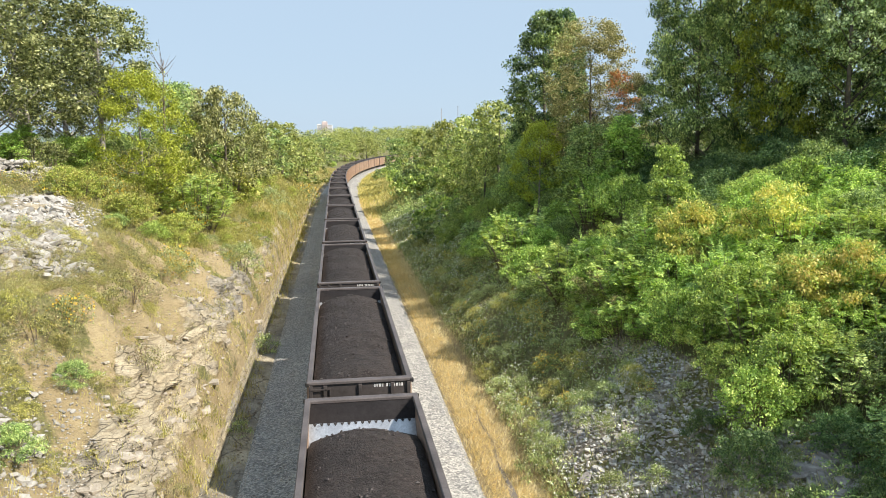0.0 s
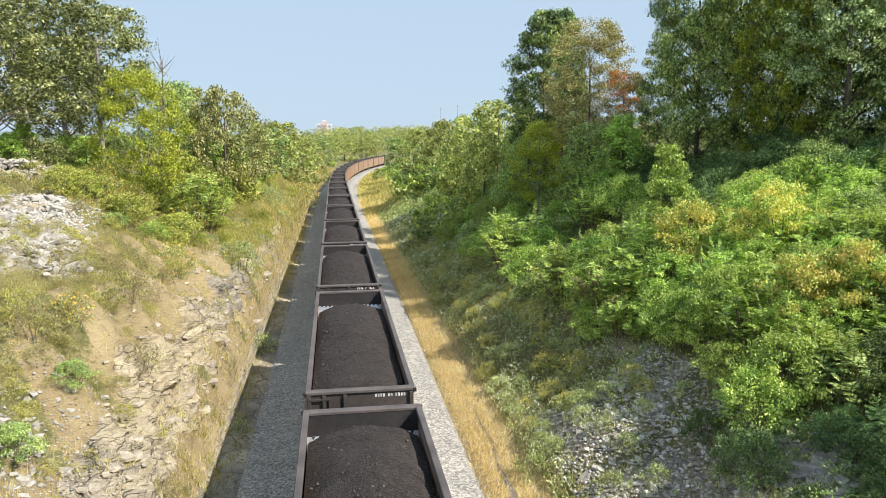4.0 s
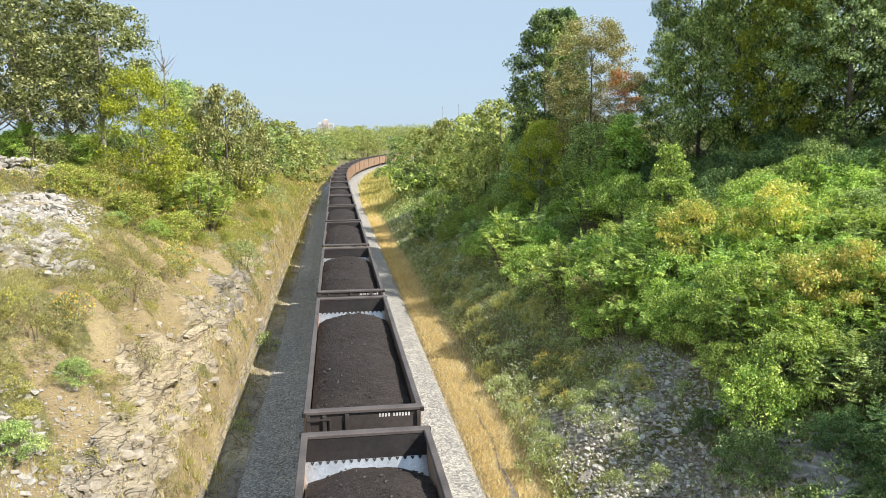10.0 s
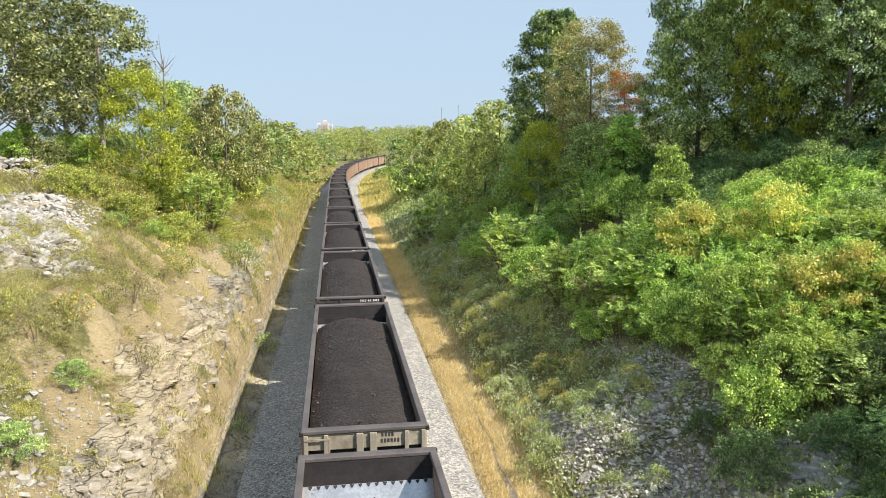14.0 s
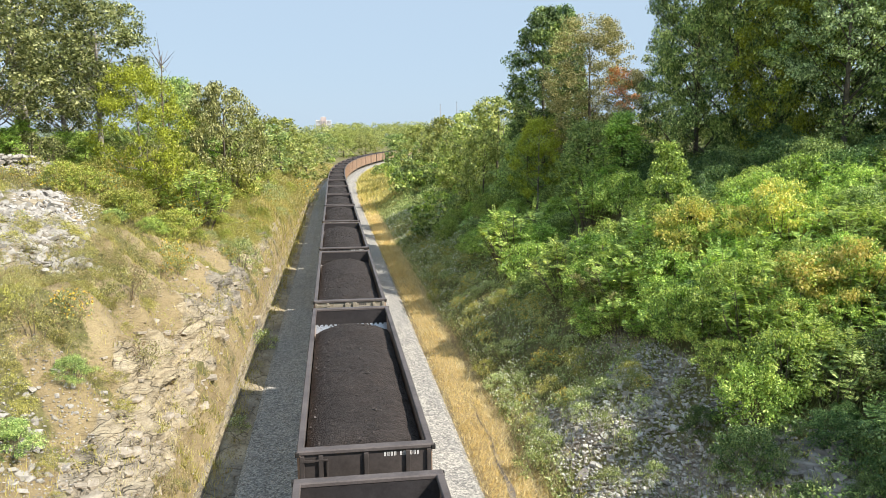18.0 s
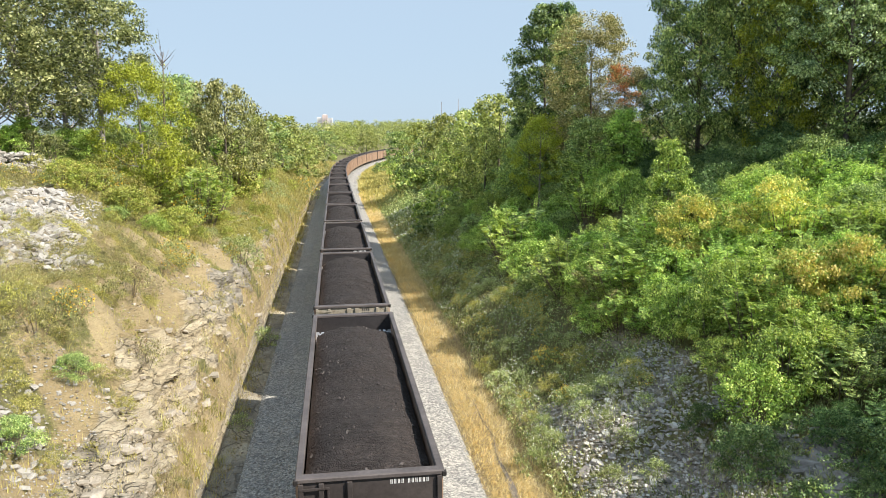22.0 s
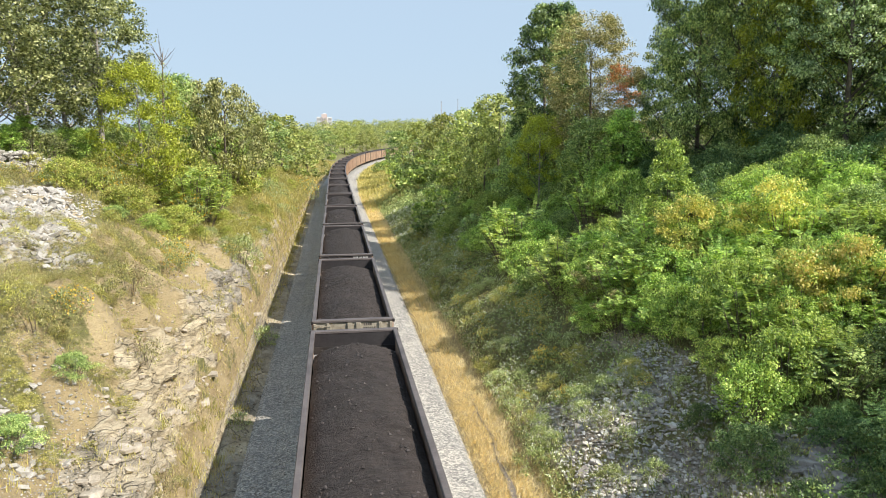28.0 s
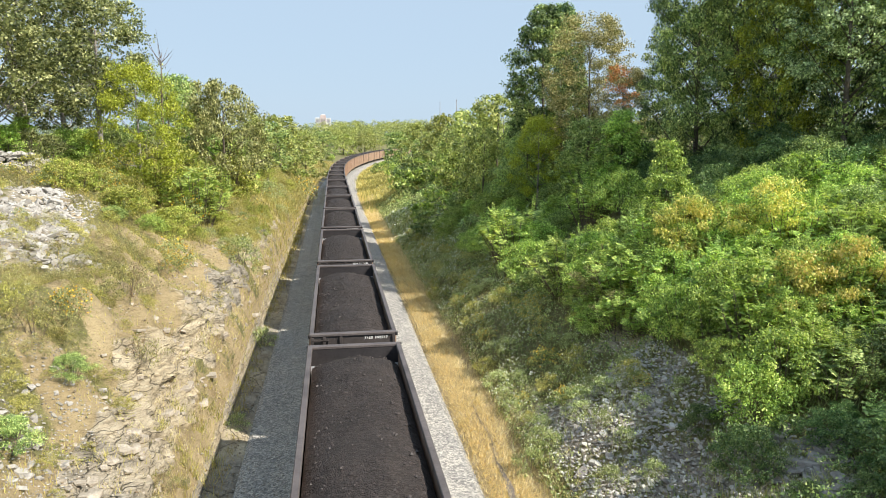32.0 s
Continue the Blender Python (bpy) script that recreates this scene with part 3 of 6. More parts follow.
ALONG = [*range(-60, 100, 4), *range(100, 700, 6)]
BED = tagged(new("ballast_bed", strip("ballast_bed", [(-4.3, -0.72), (-3.9, -0.5), (-3.0, -0.42), (-2.2, -0.2), (2.2, -0.2), (3.0, -0.38), (3.8, -0.46), (4.2, -0.72)], ALONG, GRAVEL)),
             "pale grey crushed stone railway ballast", "ballast", kind="structure")
for side in (-0.75, 0.75):
    tagged(new("rail", strip("rail", [(side - 0.07, -0.17), (side - 0.036, -0.03), (side - 0.036, 0.0), (side + 0.036, 0.0), (side + 0.036, -0.03), (side + 0.07, -0.17)], ALONG, STEEL)),
           "worn steel rail under the coal train", "rail", "rails of the track", "structure")


def make_sleepers():
    g = Geo()
    for i in range(190):
        (x, y, z), a = on_line(8 + i * 0.55)
        g.box(x - 1.3, x + 1.3, y - 0.11, y + 0.11, z - 0.33, z - 0.172)
    return tagged(new("sleepers", g.mesh("sleepers", TIMBER)), "dark timber sleepers bedded in ballast", "sleepers", kind="stuff")


make_sleepers()


# ---- coal train ----
CAR_PITCH, CAR_HALF, RIM_Z = 16.18, 7.4, 3.89
FIRST_FRONT = 22.02


def travelled(t):
    """Metres that the train has come by t seconds; it gathers speed a little."""
    return 8.3124 * t + 0.004193 * t * t


def coal_mesh(rng, seed, low, fall):
    nx, ny = 28, 140
    hx, hy = 1.44, CAR_HALF - 0.27
    x, y = np.meshgrid(np.linspace(-hx, hx, nx), np.linspace(-hy, hy, ny))
    across = (np.abs(x) / hx) ** 2
    z = RIM_Z + 0.02 - 0.42 * across - 0.1 * across ** 3
    z += 0.09 * np.sin(y * rng.uniform(0.7, 1.1) + rng.uniform(0, 6)) * (1 - across)
    # the heap falls away towards both ends
    rear = RIM_Z - low - 0.3 * across + (hy - y) * fall
    fore = RIM_Z - rng.uniform(0.2, 0.45) - 0.2 * across + (y + hy) * rng.uniform(0.35, 0.6)
    for edge in (rear, fore):
        d = z - edge
        z = z - 0.5 * (d + np.sqrt(d * d + 0.03))
    r2 = np.random.default_rng(seed)
    z += waves(x, y, 1.6, seed) * 0.035 + r2.normal(size=x.shape) * 0.005 + waves(x, y, 0.45, seed + 1) * 0.014
    lump = r2.random(x.shape) > 0.97
    z += lump * r2.uniform(0.01, 0.03, x.shape)
    x2 = x + r2.normal(size=x.shape) * 0.014 * (np.abs(x) < hx - 0.01)
    co = np.stack([x2, y, z], -1).reshape(-1, 3)
    k = (np.arange(ny - 1)[:, None] * nx + np.arange(nx - 1)).ravel()
    f = np.stack([k, k + 1, k + nx + 1, k + nx], 1)
    # loose lumps lying on the heap
    n = 550
    row, col = r2.integers(2, ny - 2, n), r2.integers(1, nx - 1, n)
    base = np.array([[1, 0, 0.2], [-0.2, 1, 0], [-1, -0.1, 0.1], [0.1, -1, -0.1], [0, 0.1, 0.8], [0, 0, -0.6]]) * 0.5
    tri = np.array([[0, 1, 4], [1, 2, 4], [2, 3, 4], [3, 0, 4], [1, 0, 5], [2, 1, 5], [3, 2, 5], [0, 3, 5]])
    w = 0.03 + 0.10 * r2.random(n) ** 2.5
    t = r2.uniform(0, 6.28, n)
    v = base[None] * r2.uniform(0.6, 1.3, (n, 6, 1)) * w[:, None, None]
    v = np.stack([v[..., 0] * np.cos(t)[:, None] - v[..., 1] * np.sin(t)[:, None], v[..., 0] * np.sin(t)[:, None] + v[..., 1] * np.cos(t)[:, None], v[..., 2]], -1)
    v += np.stack([x[row, col] + r2.uniform(-0.05, 0.05, n), y[row, col] + r2.uniform(-0.05, 0.05, n), z[row, col] + w * 0.15], 1)[:, None]
    faces = f.tolist() + (len(co) + np.arange(n)[:, None, None] * 6 + tri[None]).reshape(-1, 3).tolist()
    me = bpy.data.meshes.new("coal_load")
    me.from_pydata(co.tolist() + v.reshape(-1, 3).tolist(), [], faces)
    me.polygons.foreach_set("use_smooth", [i < len(f) for i in range(len(faces))])
    me.materials.append(COAL)
    me.materials.append(LUMP)
    me.polygons.foreach_set("material_index", [int(i >= len(f)) for i in range(len(faces))])
    return me


def bars(words, height, y, x0, z0, mat):
    """Plain bars in place of writing: one for each letter of the words' lengths."""
    g, x = Geo(), x0
    t = height * 0.17
    for n in words:
        for i in range(n):
            g.box(x, x + t, y - 0.006, y, z0, z0 + height)
            g.box(x + height * 0.45 - t, x + height * 0.45, y - 0.006, y, z0, z0 + height)
            x += height * 0.8
        x += height * 0.6
    return g.mesh("marking", mat)


def bogie_mesh(kind):
    g = Geo()
    if kind == "frame":
        g.prism([(-1.25, 0.42), (-0.85, 0.62), (0.85, 0.62), (1.25, 0.42), (1.2, 0.3), (0.5, 0.22), (-0.5, 0.22), (-1.2, 0.3)], "x", -0.07, 0.07)
    elif kind == "wheel":
        k = 20
        g.prism([(0.457 * math.cos(2 * math.pi * i / k), 0.457 * math.sin(2 * math.pi * i / k)) for i in range(k)], "x", -0.065, 0.065)
        g.prism([(0.485 * math.cos(2 * math.pi * i / k), 0.485 * math.sin(2 * math.pi * i / k)) for i in range(k)], "x", 0.035, 0.066)
    elif kind == "axle":
        g.prism([(0.08 * math.cos(math.pi * i / 4), 0.08 * math.sin(math.pi * i / 4)) for i in range(8)], "x", -0.9, 0.9)
    return g.mesh(kind, BLACK)


BOGIE = {k: bogie_mesh(k) for k in ("frame", "wheel", "axle")}


def car_meshes():
    """Shapes that all coal cars share."""
    m = {}
    h = CAR_HALF
    # side plate with pressed vertical stiffeners
    g = Geo()
    outline = [(-h + 0.02, 0.75), (h - 0.02, 0.75), (h - 0.02, 3.78), (-h + 0.02, 3.78)]
    g.prism(outline, "x", -0.03, 0.03)
    m["side_wall"] = g.mesh("side_wall", SIDE_PAINT)
    g = Geo()
    g.prism([(-0.05, 0.8), (0.05, 0.8), (0.05, 3.78), (-0.05, 3.78)], "x", 0.0, 0.06)
    m["stiffener"] = g.mesh("stiffener", SIDE_PAINT)
    g = Geo()
    g.box(-0.085, 0.085, -h + 0.1, h - 0.1, 3.76, RIM_Z)
    m["side_rail"] = rounded(g.mesh("side_rail", RIM), 0.02)
    g = Geo()
    g.box(-1.6, 1.6, -0.13, 0.13, 3.78, RIM_Z + 0.004)
    m["end_rail"] = rounded(g.mesh("end_rail", RIM), 0.025)
    g = Geo()
    g.box(-0.05, 0.05, -0.06, 0.06, 3.75, RIM_Z - 0.02)
    m["corner_casting"] = rounded(g.mesh("corner_casting", BLACK), 0.015)
    g = Geo()
    g.box(-1.5, 1.5, -0.02, 0.02, 2.98, 3.78)
    m["inner_end"] = g.mesh("inner_end", INNER)
    g = Geo()
    g.quad((-1.5, 0, 3.22), (1.5, 0, 3.22), (1.5, -2.3, 1.2), (-1.5, -2.3, 1.2))
    g.quad((-1.5, 0, 3.18), (-1.5, -2.3, 1.16), (1.5, -2.3, 1.16), (1.5, 0, 3.18))
    m["slope_sheet"] = g.mesh("slope_sheet", BRIGHT)
    g = Geo()
    g.prism([(-0.05, 0.0), (0.05, 0.0), (0.028, -0.05), (0.0, -0.085), (-0.028, -0.05)], "z", -0.01, 0.014)
    m["tooth"] = g.mesh("tooth", BLACK)
    g = Geo()
    g.box(-1.5, 1.5, -h + 0.2, h - 0.2, 0.9, 1.1)
    g.box(-0.25, 0.25, -h - 0.1, h + 0.1, 0.72, 0.98)
    m["floor"] = g.mesh("floor", BLACK)
    g = Geo()
    g.box(-0.13, 0.13, -0.75, 0.0, 0.7, 0.98)
    g.box(-0.19, 0.19, -0.78, -0.5, 0.66, 1.02, 0.03)
    m["coupler"] = g.mesh("coupler", BLACK)
    for key, paint in (("dark", DARK_PAINT), ("tan", TAN_PAINT)):
        g = Geo()
        if key == "dark":
            g.box(-1.53, 1.53, -0.03, 0.03, 1.1, 3.78)
        else:
            g.box(-1.53, 1.53, -0.03, 0.03, 3.36, 3.78)
            g.box(-1.53, 1.53, -0.03, 0.03, 1.1, 2.45)
        m["end_wall_" + key] = g.mesh("end_wall", paint)
        g = Geo()
        g.box(-0.055, 0.055, -0.075, 0.0, 1.1, 3.77)
        m["end_post_" + key] = rounded(g.mesh("end_post", paint), 0.01)
        g = Geo()
        for x in (-0.3, 0.3):
            g.box(x - 0.02, x + 0.02, -0.07, 0.0, 3.1, 3.66)
        g.box(-0.32, 0.32, -0.09, -0.06, 3.2, 3.24)
        g.box(-0.32, 0.32, -0.09, -0.06, 3.64, 3.68)
        m["grab_iron_" + key] = g.mesh("grab_iron", paint)
    # black sheet standing for the shaded void under the slope sheet
    g = Geo()
    g.box(-1.5, 1.5, 0.3, 0.34, 2.4, 3.34)
    m["hopper_back"] = g.mesh("hopper_back", BLACK)
    return m


CAR = car_meshes()
# how far the coal lies below the rim at the rear end
COALS = {k: [coal_mesh(np.random.default_rng(seed + i), seed + 20 + i, low, fall) for i in range(2)] for k, seed, low, fall in (("full", 40, 0.5, 0.5), ("thin", 42, 0.64, 0.38), ("mid", 44, 0.88, 0.36), ("wide", 46, 1.08, 0.35))}
LOADS = {-1: "mid", 0: "thin", 1: "full", 5: "wide", 6: "wide", 11: "thin", 12: "thin", 13: "thin", 14: "thin", 15: "thin", 16: "full"}
TAN_ENDS = {7, 10, 12, 14, 15, 20, 23, 24, 28, 31, 33, 36, 38}


def coal_car(index):
    paint = "tan" if index in TAN_ENDS else "dark"
    label = "open coal car with tan weathered ends, heaped with coal" if paint == "tan" else "open coal car with dark brown ends, heaped with coal"
    car = tagged(new("coal_car"), label, "rail car", "cars of the coal train")
    h = CAR_HALF
    for k in (-1, 1):
        wall = part("side_wall", CAR["side_wall"], car, "dusty tan steel side", pose(k * 1.53, 0, 0))
        for i in range(9):
            part("stiffener", CAR["stiffener"], wall, "", pose(k * 0.03, -6.8 + i * 1.7, 0, 0, 0, 0 if k > 0 else 180))
        part("side_rail", CAR["side_rail"], car, "grey steel top rail", pose(k * 1.515, 0, 0))
        part("end_rail", CAR["end_rail"], car, "grey steel top rail", pose(0, k * (h - 0.13), 0))
        for j in (-1, 1):
            part("corner_casting", CAR["corner_casting"], car, "", pose(j * 1.585, k * (h - 0.04), 0))
        turn = 0 if k < 0 else 180
        end = part("end_wall", CAR["end_wall_" + paint], car, "", pose(0, k * (h - 0.085), 0, 0, 0, turn))
        xs = (-0.98, -0.17, -0.1, 0.17, 0.24, 1.05) if paint == "tan" else ((-1.05, -0.45) if index % 3 else (-1.05, 0.0, 0.98))
        for x in (-1.48, *xs, 1.48):
            part("end_post", CAR["end_post_" + paint], end, "", pose(x, -0.03, 0))
        part("grab_iron", CAR["grab_iron_" + paint], end, "", pose(-1.2, -0.03, 0))
        if paint == "tan":
            # darkens the openings of the tan end in place of shade
            part("hopper_back", CAR["hopper_back"], end)
            tagged(part("marking", bars((4,), 0.105, -0.035, 0.42, 3.63, MARK_DARK), end, "dark painted car marking"), kind="stuff")
            tagged(part("marking", bars((6,), 0.105, -0.035, 0.40, 3.47, MARK_DARK), end, "dark painted car marking"), kind="stuff")
        else:
            tagged(part("marking", bars((4, 6) if index % 2 else (4, 2, 4), 0.1, -0.035, 0.42, 3.635, MARK), end, "white painted car marking"), kind="stuff")
        part("inner_end", CAR["inner_end"], car, "", pose(0, k * (h - 0.24), 0))
        slope = part("slope_sheet", CAR["slope_sheet"], car, "scoured bright steel slope sheet", pose(0, k * (h - 0.262), 0, 0, 0, 0 if k > 0 else 180))
        if k > 0:
            for i in range(15):
                part("tooth", CAR["tooth"], slope, "", pose(-1.33 + i * 0.19, -0.012, 3.215, 41.3))
        part("coupler", CAR["coupler"], car, "", pose(0, k * h, 0, 0, 0, turn))
        bogie = part("bogie", BOGIE["axle"], car, "", pose(0, k * 5.6, 0.48))
        for j in (-1, 1):
            part("side_frame", BOGIE["frame"], bogie, "", pose(j * 1.0, 0, -0.02))
            for w in (-0.89, 0.89):
                part("wheel", BOGIE["wheel"], bogie, "", pose(j * 0.75, w, 0, 0, 0, 0 if j < 0 else 180))
    part("floor", CAR["floor"], car)
    part("coal_load", COALS[LOADS.get(index, ("mid", "thin", "mid", "full")[index % 4] if index > 16 else "mid")][index % 2], car, "black heaped coal")
    return car


TRAIN = [(i, coal_car(i)) for i in range(-2, 41)]


def motions():
    for i, car in TRAIN:
        rows = []
        for t in [j * 1.0 for j in range(33)]:
            place, a = on_line(FIRST_FRONT + CAR_HALF + i * CAR_PITCH - travelled(t))
            rows.append((t, pose(*place, 0, 0, -math.degrees(a))))
        walk(car, rows)


# ---- plants ----
def crown_points(rng, clumps, per, height, width, low, shape, clump_r, fill=0.5):
    """Leaf places in clumps that fill an uneven crown. shape: share of the full width at heights 0 to 1."""
    h = rng.random(clumps) ** 0.85
    a = rng.uniform(0, 2 * math.pi, clumps)
    prof = np.interp(h, np.linspace(0, 1, len(shape)), shape)
    lumpy = 1 + 0.22 * np.sin(a * 3 + h * 7 + rng.uniform(0, 6)) + 0.13 * np.sin(a * 5 - h * 11)
    r = width / 2 * prof * lumpy * (fill + (1 - fill) * np.sqrt(rng.random(clumps)))
    c = np.stack([r * np.cos(a), r * np.sin(a), low + (height - low) * h], 1)
    size = clump_r * rng.uniform(0.6, 1.3, clumps)
    off = unit(rng.normal(size=(clumps, per, 3))) * (rng.random((clumps, per, 1)) ** 0.45)
    off[..., 2] *= 0.7
    pts = c[:, None] + off * size[:, None, None]
    return c, pts.reshape(-1, 3), off.reshape(-1, 3)


def limbs(rng, tips, height, low, thick, count, lean=0.3):
    g = Geo()
    top = height * 0.82
    sway = rng.normal(size=2) * lean
    spine = [(sway[0] * (i / 5) ** 2, sway[1] * (i / 5) ** 2, -0.3 + (top + 0.3) * i / 5) for i in range(6)]
    g.tube(spine, [thick * (1 - 0.16 * i) * (1.25 if i == 0 else 1) for i in range(6)], 7)
    for k in range(min(count, len(tips))):
        t = tips[k]
        z0 = max(low * 0.55, min(t[2] - height * rng.uniform(0.12, 0.3), top * 0.95))
        f = z0 / top
        p0 = Vector((sway[0] * f * f, sway[1] * f * f, z0))
        mid = p0.lerp(Vector(t), 0.5) + Vector((0, 0, -height * 0.02)) + Vector(rng.normal(size=3) * 0.15)
        g.tube([p0, mid, Vector(t)], [thick * 0.32 * (1 - 0.6 * f), thick * 0.18 * (1 - 0.6 * f), 0.015], 5)
    return g


PLANTS = {}


def plant(kind, name, label, category, height, width, parts):
    root = tagged(new(name), label, category)
    for pn, me, lb in parts:
        tagged(part(pn, me, root, "" if lb == "stuff" else lb), kind="stuff" if lb == "stuff" else "")
    PLANTS[kind] = (root, height, width)


def tree_kind(kind, name, label, seed, height, width, low, shape, mat, clumps, per, clump_r, leaf, thick=0.22, count=14, bark=None, aspect=0.55, fill=0.5, second=None, tri=False):
    rng = np.random.default_rng(seed)
    c, pts, off = crown_points(rng, clumps, per, height, width, low, shape, clump_r, fill)
    parts = [("trunk", limbs(rng, c, height, low, thick, count).mesh("trunk", bark or BARK, True), "")]
    quads = leaves(rng, pts, leaf * (1.35 if tri else 1), aspect, out=off)
    per_face = 3 if tri else 4
    quads = quads[:, 1:] if tri else quads
    if second:
        cut = int(len(quads) * second[1])
        parts.append(("turning_leaves", quads_mesh("turning_leaves", quads[:cut], second[0], per_face), second[2]))
        quads = quads[cut:]
    parts.append(("crown", quads_mesh("crown", quads, mat, per_face), ""))
    plant(kind, name, label, "tree", height, width, parts)


def frond_quads(rng, base, way, length, pairs, leaf):
    """A feathered leaf: a curved rib with paired leaflets."""
    way = unit(np.asarray(way, float))
    side = unit(np.cross(way, (0, 0, 1)) + 1e-6)
    t = np.linspace(0.15, 1, pairs)
    rib = base + way * (t * length)[:, None] + np.array([0, 0, -1]) * (t ** 2 * length * (rng.uniform(0.15, 0.5) if way[2] < 0.85 else 0.02))[:, None]
    ahead = unit(np.gradient(rib, axis=0))
    ln = leaf * (0.55 + 0.9 * np.sin(t * 2.6 + 0.25))[:, None]
    out = []
    for k in (-1, 1):
        d = unit(side * k + ahead * 0.45 + rng.normal(size=rib.shape) * 0.12 + np.array([0, 0, -0.15]))
        tip = rib + d * ln
        w = ahead * ln * 0.17
        m = rib + d * ln * 0.45
        out.append(np.stack([rib, m + w, tip, m - w], 1))
    return np.concatenate(out)


def frond_bush(kind, name, label, seed, height, width, stems, fronds, mat, length=0.55, pairs=7, leaf=0.16, second=None):
    rng = np.random.default_rng(seed)
    g, quads, tips = Geo(), [], []
    for i in range(stems):
        a, r = rng.uniform(0, 6.28), width / 2 * math.sqrt(rng.random())
        hh = height * (1 - 0.45 * (r / (width / 2)) ** 2) * rng.uniform(0.65, 1.0)
        foot = np.array([r * 0.45 * math.cos(a), r * 0.45 * math.sin(a), -0.2])
        tip = np.array([r * math.cos(a), r * math.sin(a), hh])
        g.tube([foot, (foot + tip) / 2 + rng.normal(size=3) * 0.06, tip], [0.03, 0.022, 0.01], 4)
        if i % 4 == 0:
            lift = np.array([rng.normal() * 0.25 - 0.15, rng.normal() * 0.25 - 0.1, 1.0])
            quads.append(frond_quads(rng, tip, lift, length * 1.6, pairs + 6, leaf * 0.6))
        n = int(fronds * rng.uniform(0.7, 1.3))
        for k in range(n):
            f = 1 - 0.75 * (k / n) ** 1.3
            b = foot + (tip - foot) * f
            w = rng.uniform(0, 6.28)
            up = rng.uniform(0.35, 1.5) * (1.0 if k < n * 0.5 else 0.6)
            quads.append(frond_quads(rng, b, (math.cos(w), math.sin(w), up), length * rng.uniform(0.7, 1.25), pairs, leaf))
    quads = np.concatenate(quads)
    parts = [("woody_base", g.mesh("woody_base", TWIG), "stuff")]
    if second:
        z = quads[:, 0, 2] + rng.normal(size=len(quads)) * height * 0.12
        hi = z > np.quantile(z, 1 - second[1])
        parts.append(("turning_leaves", quads_mesh("turning_leaves", quads[hi], second[0]), second[2]))
        quads = quads[~hi]
    parts.append(("foliage", quads_mesh("foliage", quads, mat), ""))
    plant(kind, name, label, "shrub", height, width, parts)


def leaf_bush(kind, name, label, seed, height, width, mat, clumps, per, clump_r, leaf, aspect=0.55, second=None, flowers=None, tri=False):
    rng = np.random.default_rng(seed)
    c, pts, off = crown_points(rng, clumps, per, height, width, height * 0.12, (0.75, 1.0, 0.95, 0.7, 0.3), clump_r, 0.35)
    g = Geo()
    stem = 0.3 if height < 1.2 else 0.8
    for t in c[:12]:
        g.tube([(t[0] * 0.2, t[1] * 0.2, -0.2), (t[0] * 0.6, t[1] * 0.6, t[2] * 0.5), tuple(t)], [0.035 * stem, 0.025 * stem, 0.01 * stem], 4)
    parts = [("woody_base", g.mesh("woody_base", TWIG), "stuff")]
    quads = leaves(rng, pts, leaf * (1.35 if tri else 1), aspect, out=off)
    per_face = 3 if tri else 4
    quads = quads[:, 1:] if tri else quads
    if second:
        cut = int(len(quads) * second[1])
        parts.append(("turning_leaves", quads_mesh("turning_leaves", quads[:cut], second[0], per_face), second[2]))
        quads = quads[cut:]
    parts.append(("foliage", quads_mesh("foliage", quads, mat, per_face), ""))
    if flowers:
        k = pts[rng.random(len(pts)) < flowers[1]] + np.array([0, 0, clump_r * 0.4])
        parts.append(("blossom", quads_mesh("blossom", leaves(rng, k, flowers[2], 0.9, 1.0), flowers[0]), flowers[3]))
    plant(kind, name, label, "shrub", height, width, parts)


ROUND = (0.55, 0.95, 1.0, 0.9, 0.7, 0.35)
TALL = (0.85, 0.95, 1.0, 1.0, 0.95, 0.8, 0.55, 0.25)
OPEN = (0.5, 0.85, 1.0, 1.0, 0.85, 0.5)
FULL = (0.8, 1.0, 0.95, 1.0, 0.95, 0.8, 0.4)
tree_kind("oak", "broadleaf_tree", "grey-green broadleaf tree with an open crown on the bank", 1, 12, 9, 3.2, OPEN, G_OAK, 250, 90, 0.68, 0.2, 0.3, 34, PALE_BARK, tri=True)
tree_kind("oak2", "broadleaf_tree", "grey-green broadleaf tree with bare lower limbs", 2, 12, 8, 4.2, OPEN, G_OAK, 210, 90, 0.68, 0.2, 0.26, 34, PALE_BARK, tri=True)
tree_kind("dark", "broadleaf_tree", "tall dark green broadleaf tree above the cutting", 3, 15, 10, 0.6, FULL, G_TREE, 300, 120, 0.74, 0.185, 0.26, 28, fill=0.66, second=(G_DARK, 0.4, "dark green leaves"), tri=True)
tree_kind("dark2", "broadleaf_tree", "tall dark green tree with light gaps in its crown", 4, 15, 9, 0.6, FULL, G_TREE, 280, 120, 0.7, 0.18, 0.24, 26, fill=0.66, second=(G_MID, 0.45, "dark green leaves"), tri=True)
# this crown's sunlit look is put into its pale leaf colour
tree_kind("sunlit", "broadleaf_tree", "tall tree whose pale grey-green leaf tones stand for sunlight", 16, 15, 7, 5.5, ROUND, G_SUNLIT, 190, 110, 0.62, 0.17, 0.2, 20, fill=0.6, second=(G_DARK, 0.3, "dark green leaves"), tri=True)
tree_kind("tower", "poplar_tree", "tall narrow dark green tree tapering to its top", 5, 15, 6.0, 0.3, TALL, G_DARK, 420, 90, 0.62, 0.21, 0.2, 14, second=(G_MID, 0.4, "lighter green leaves"), tri=True)
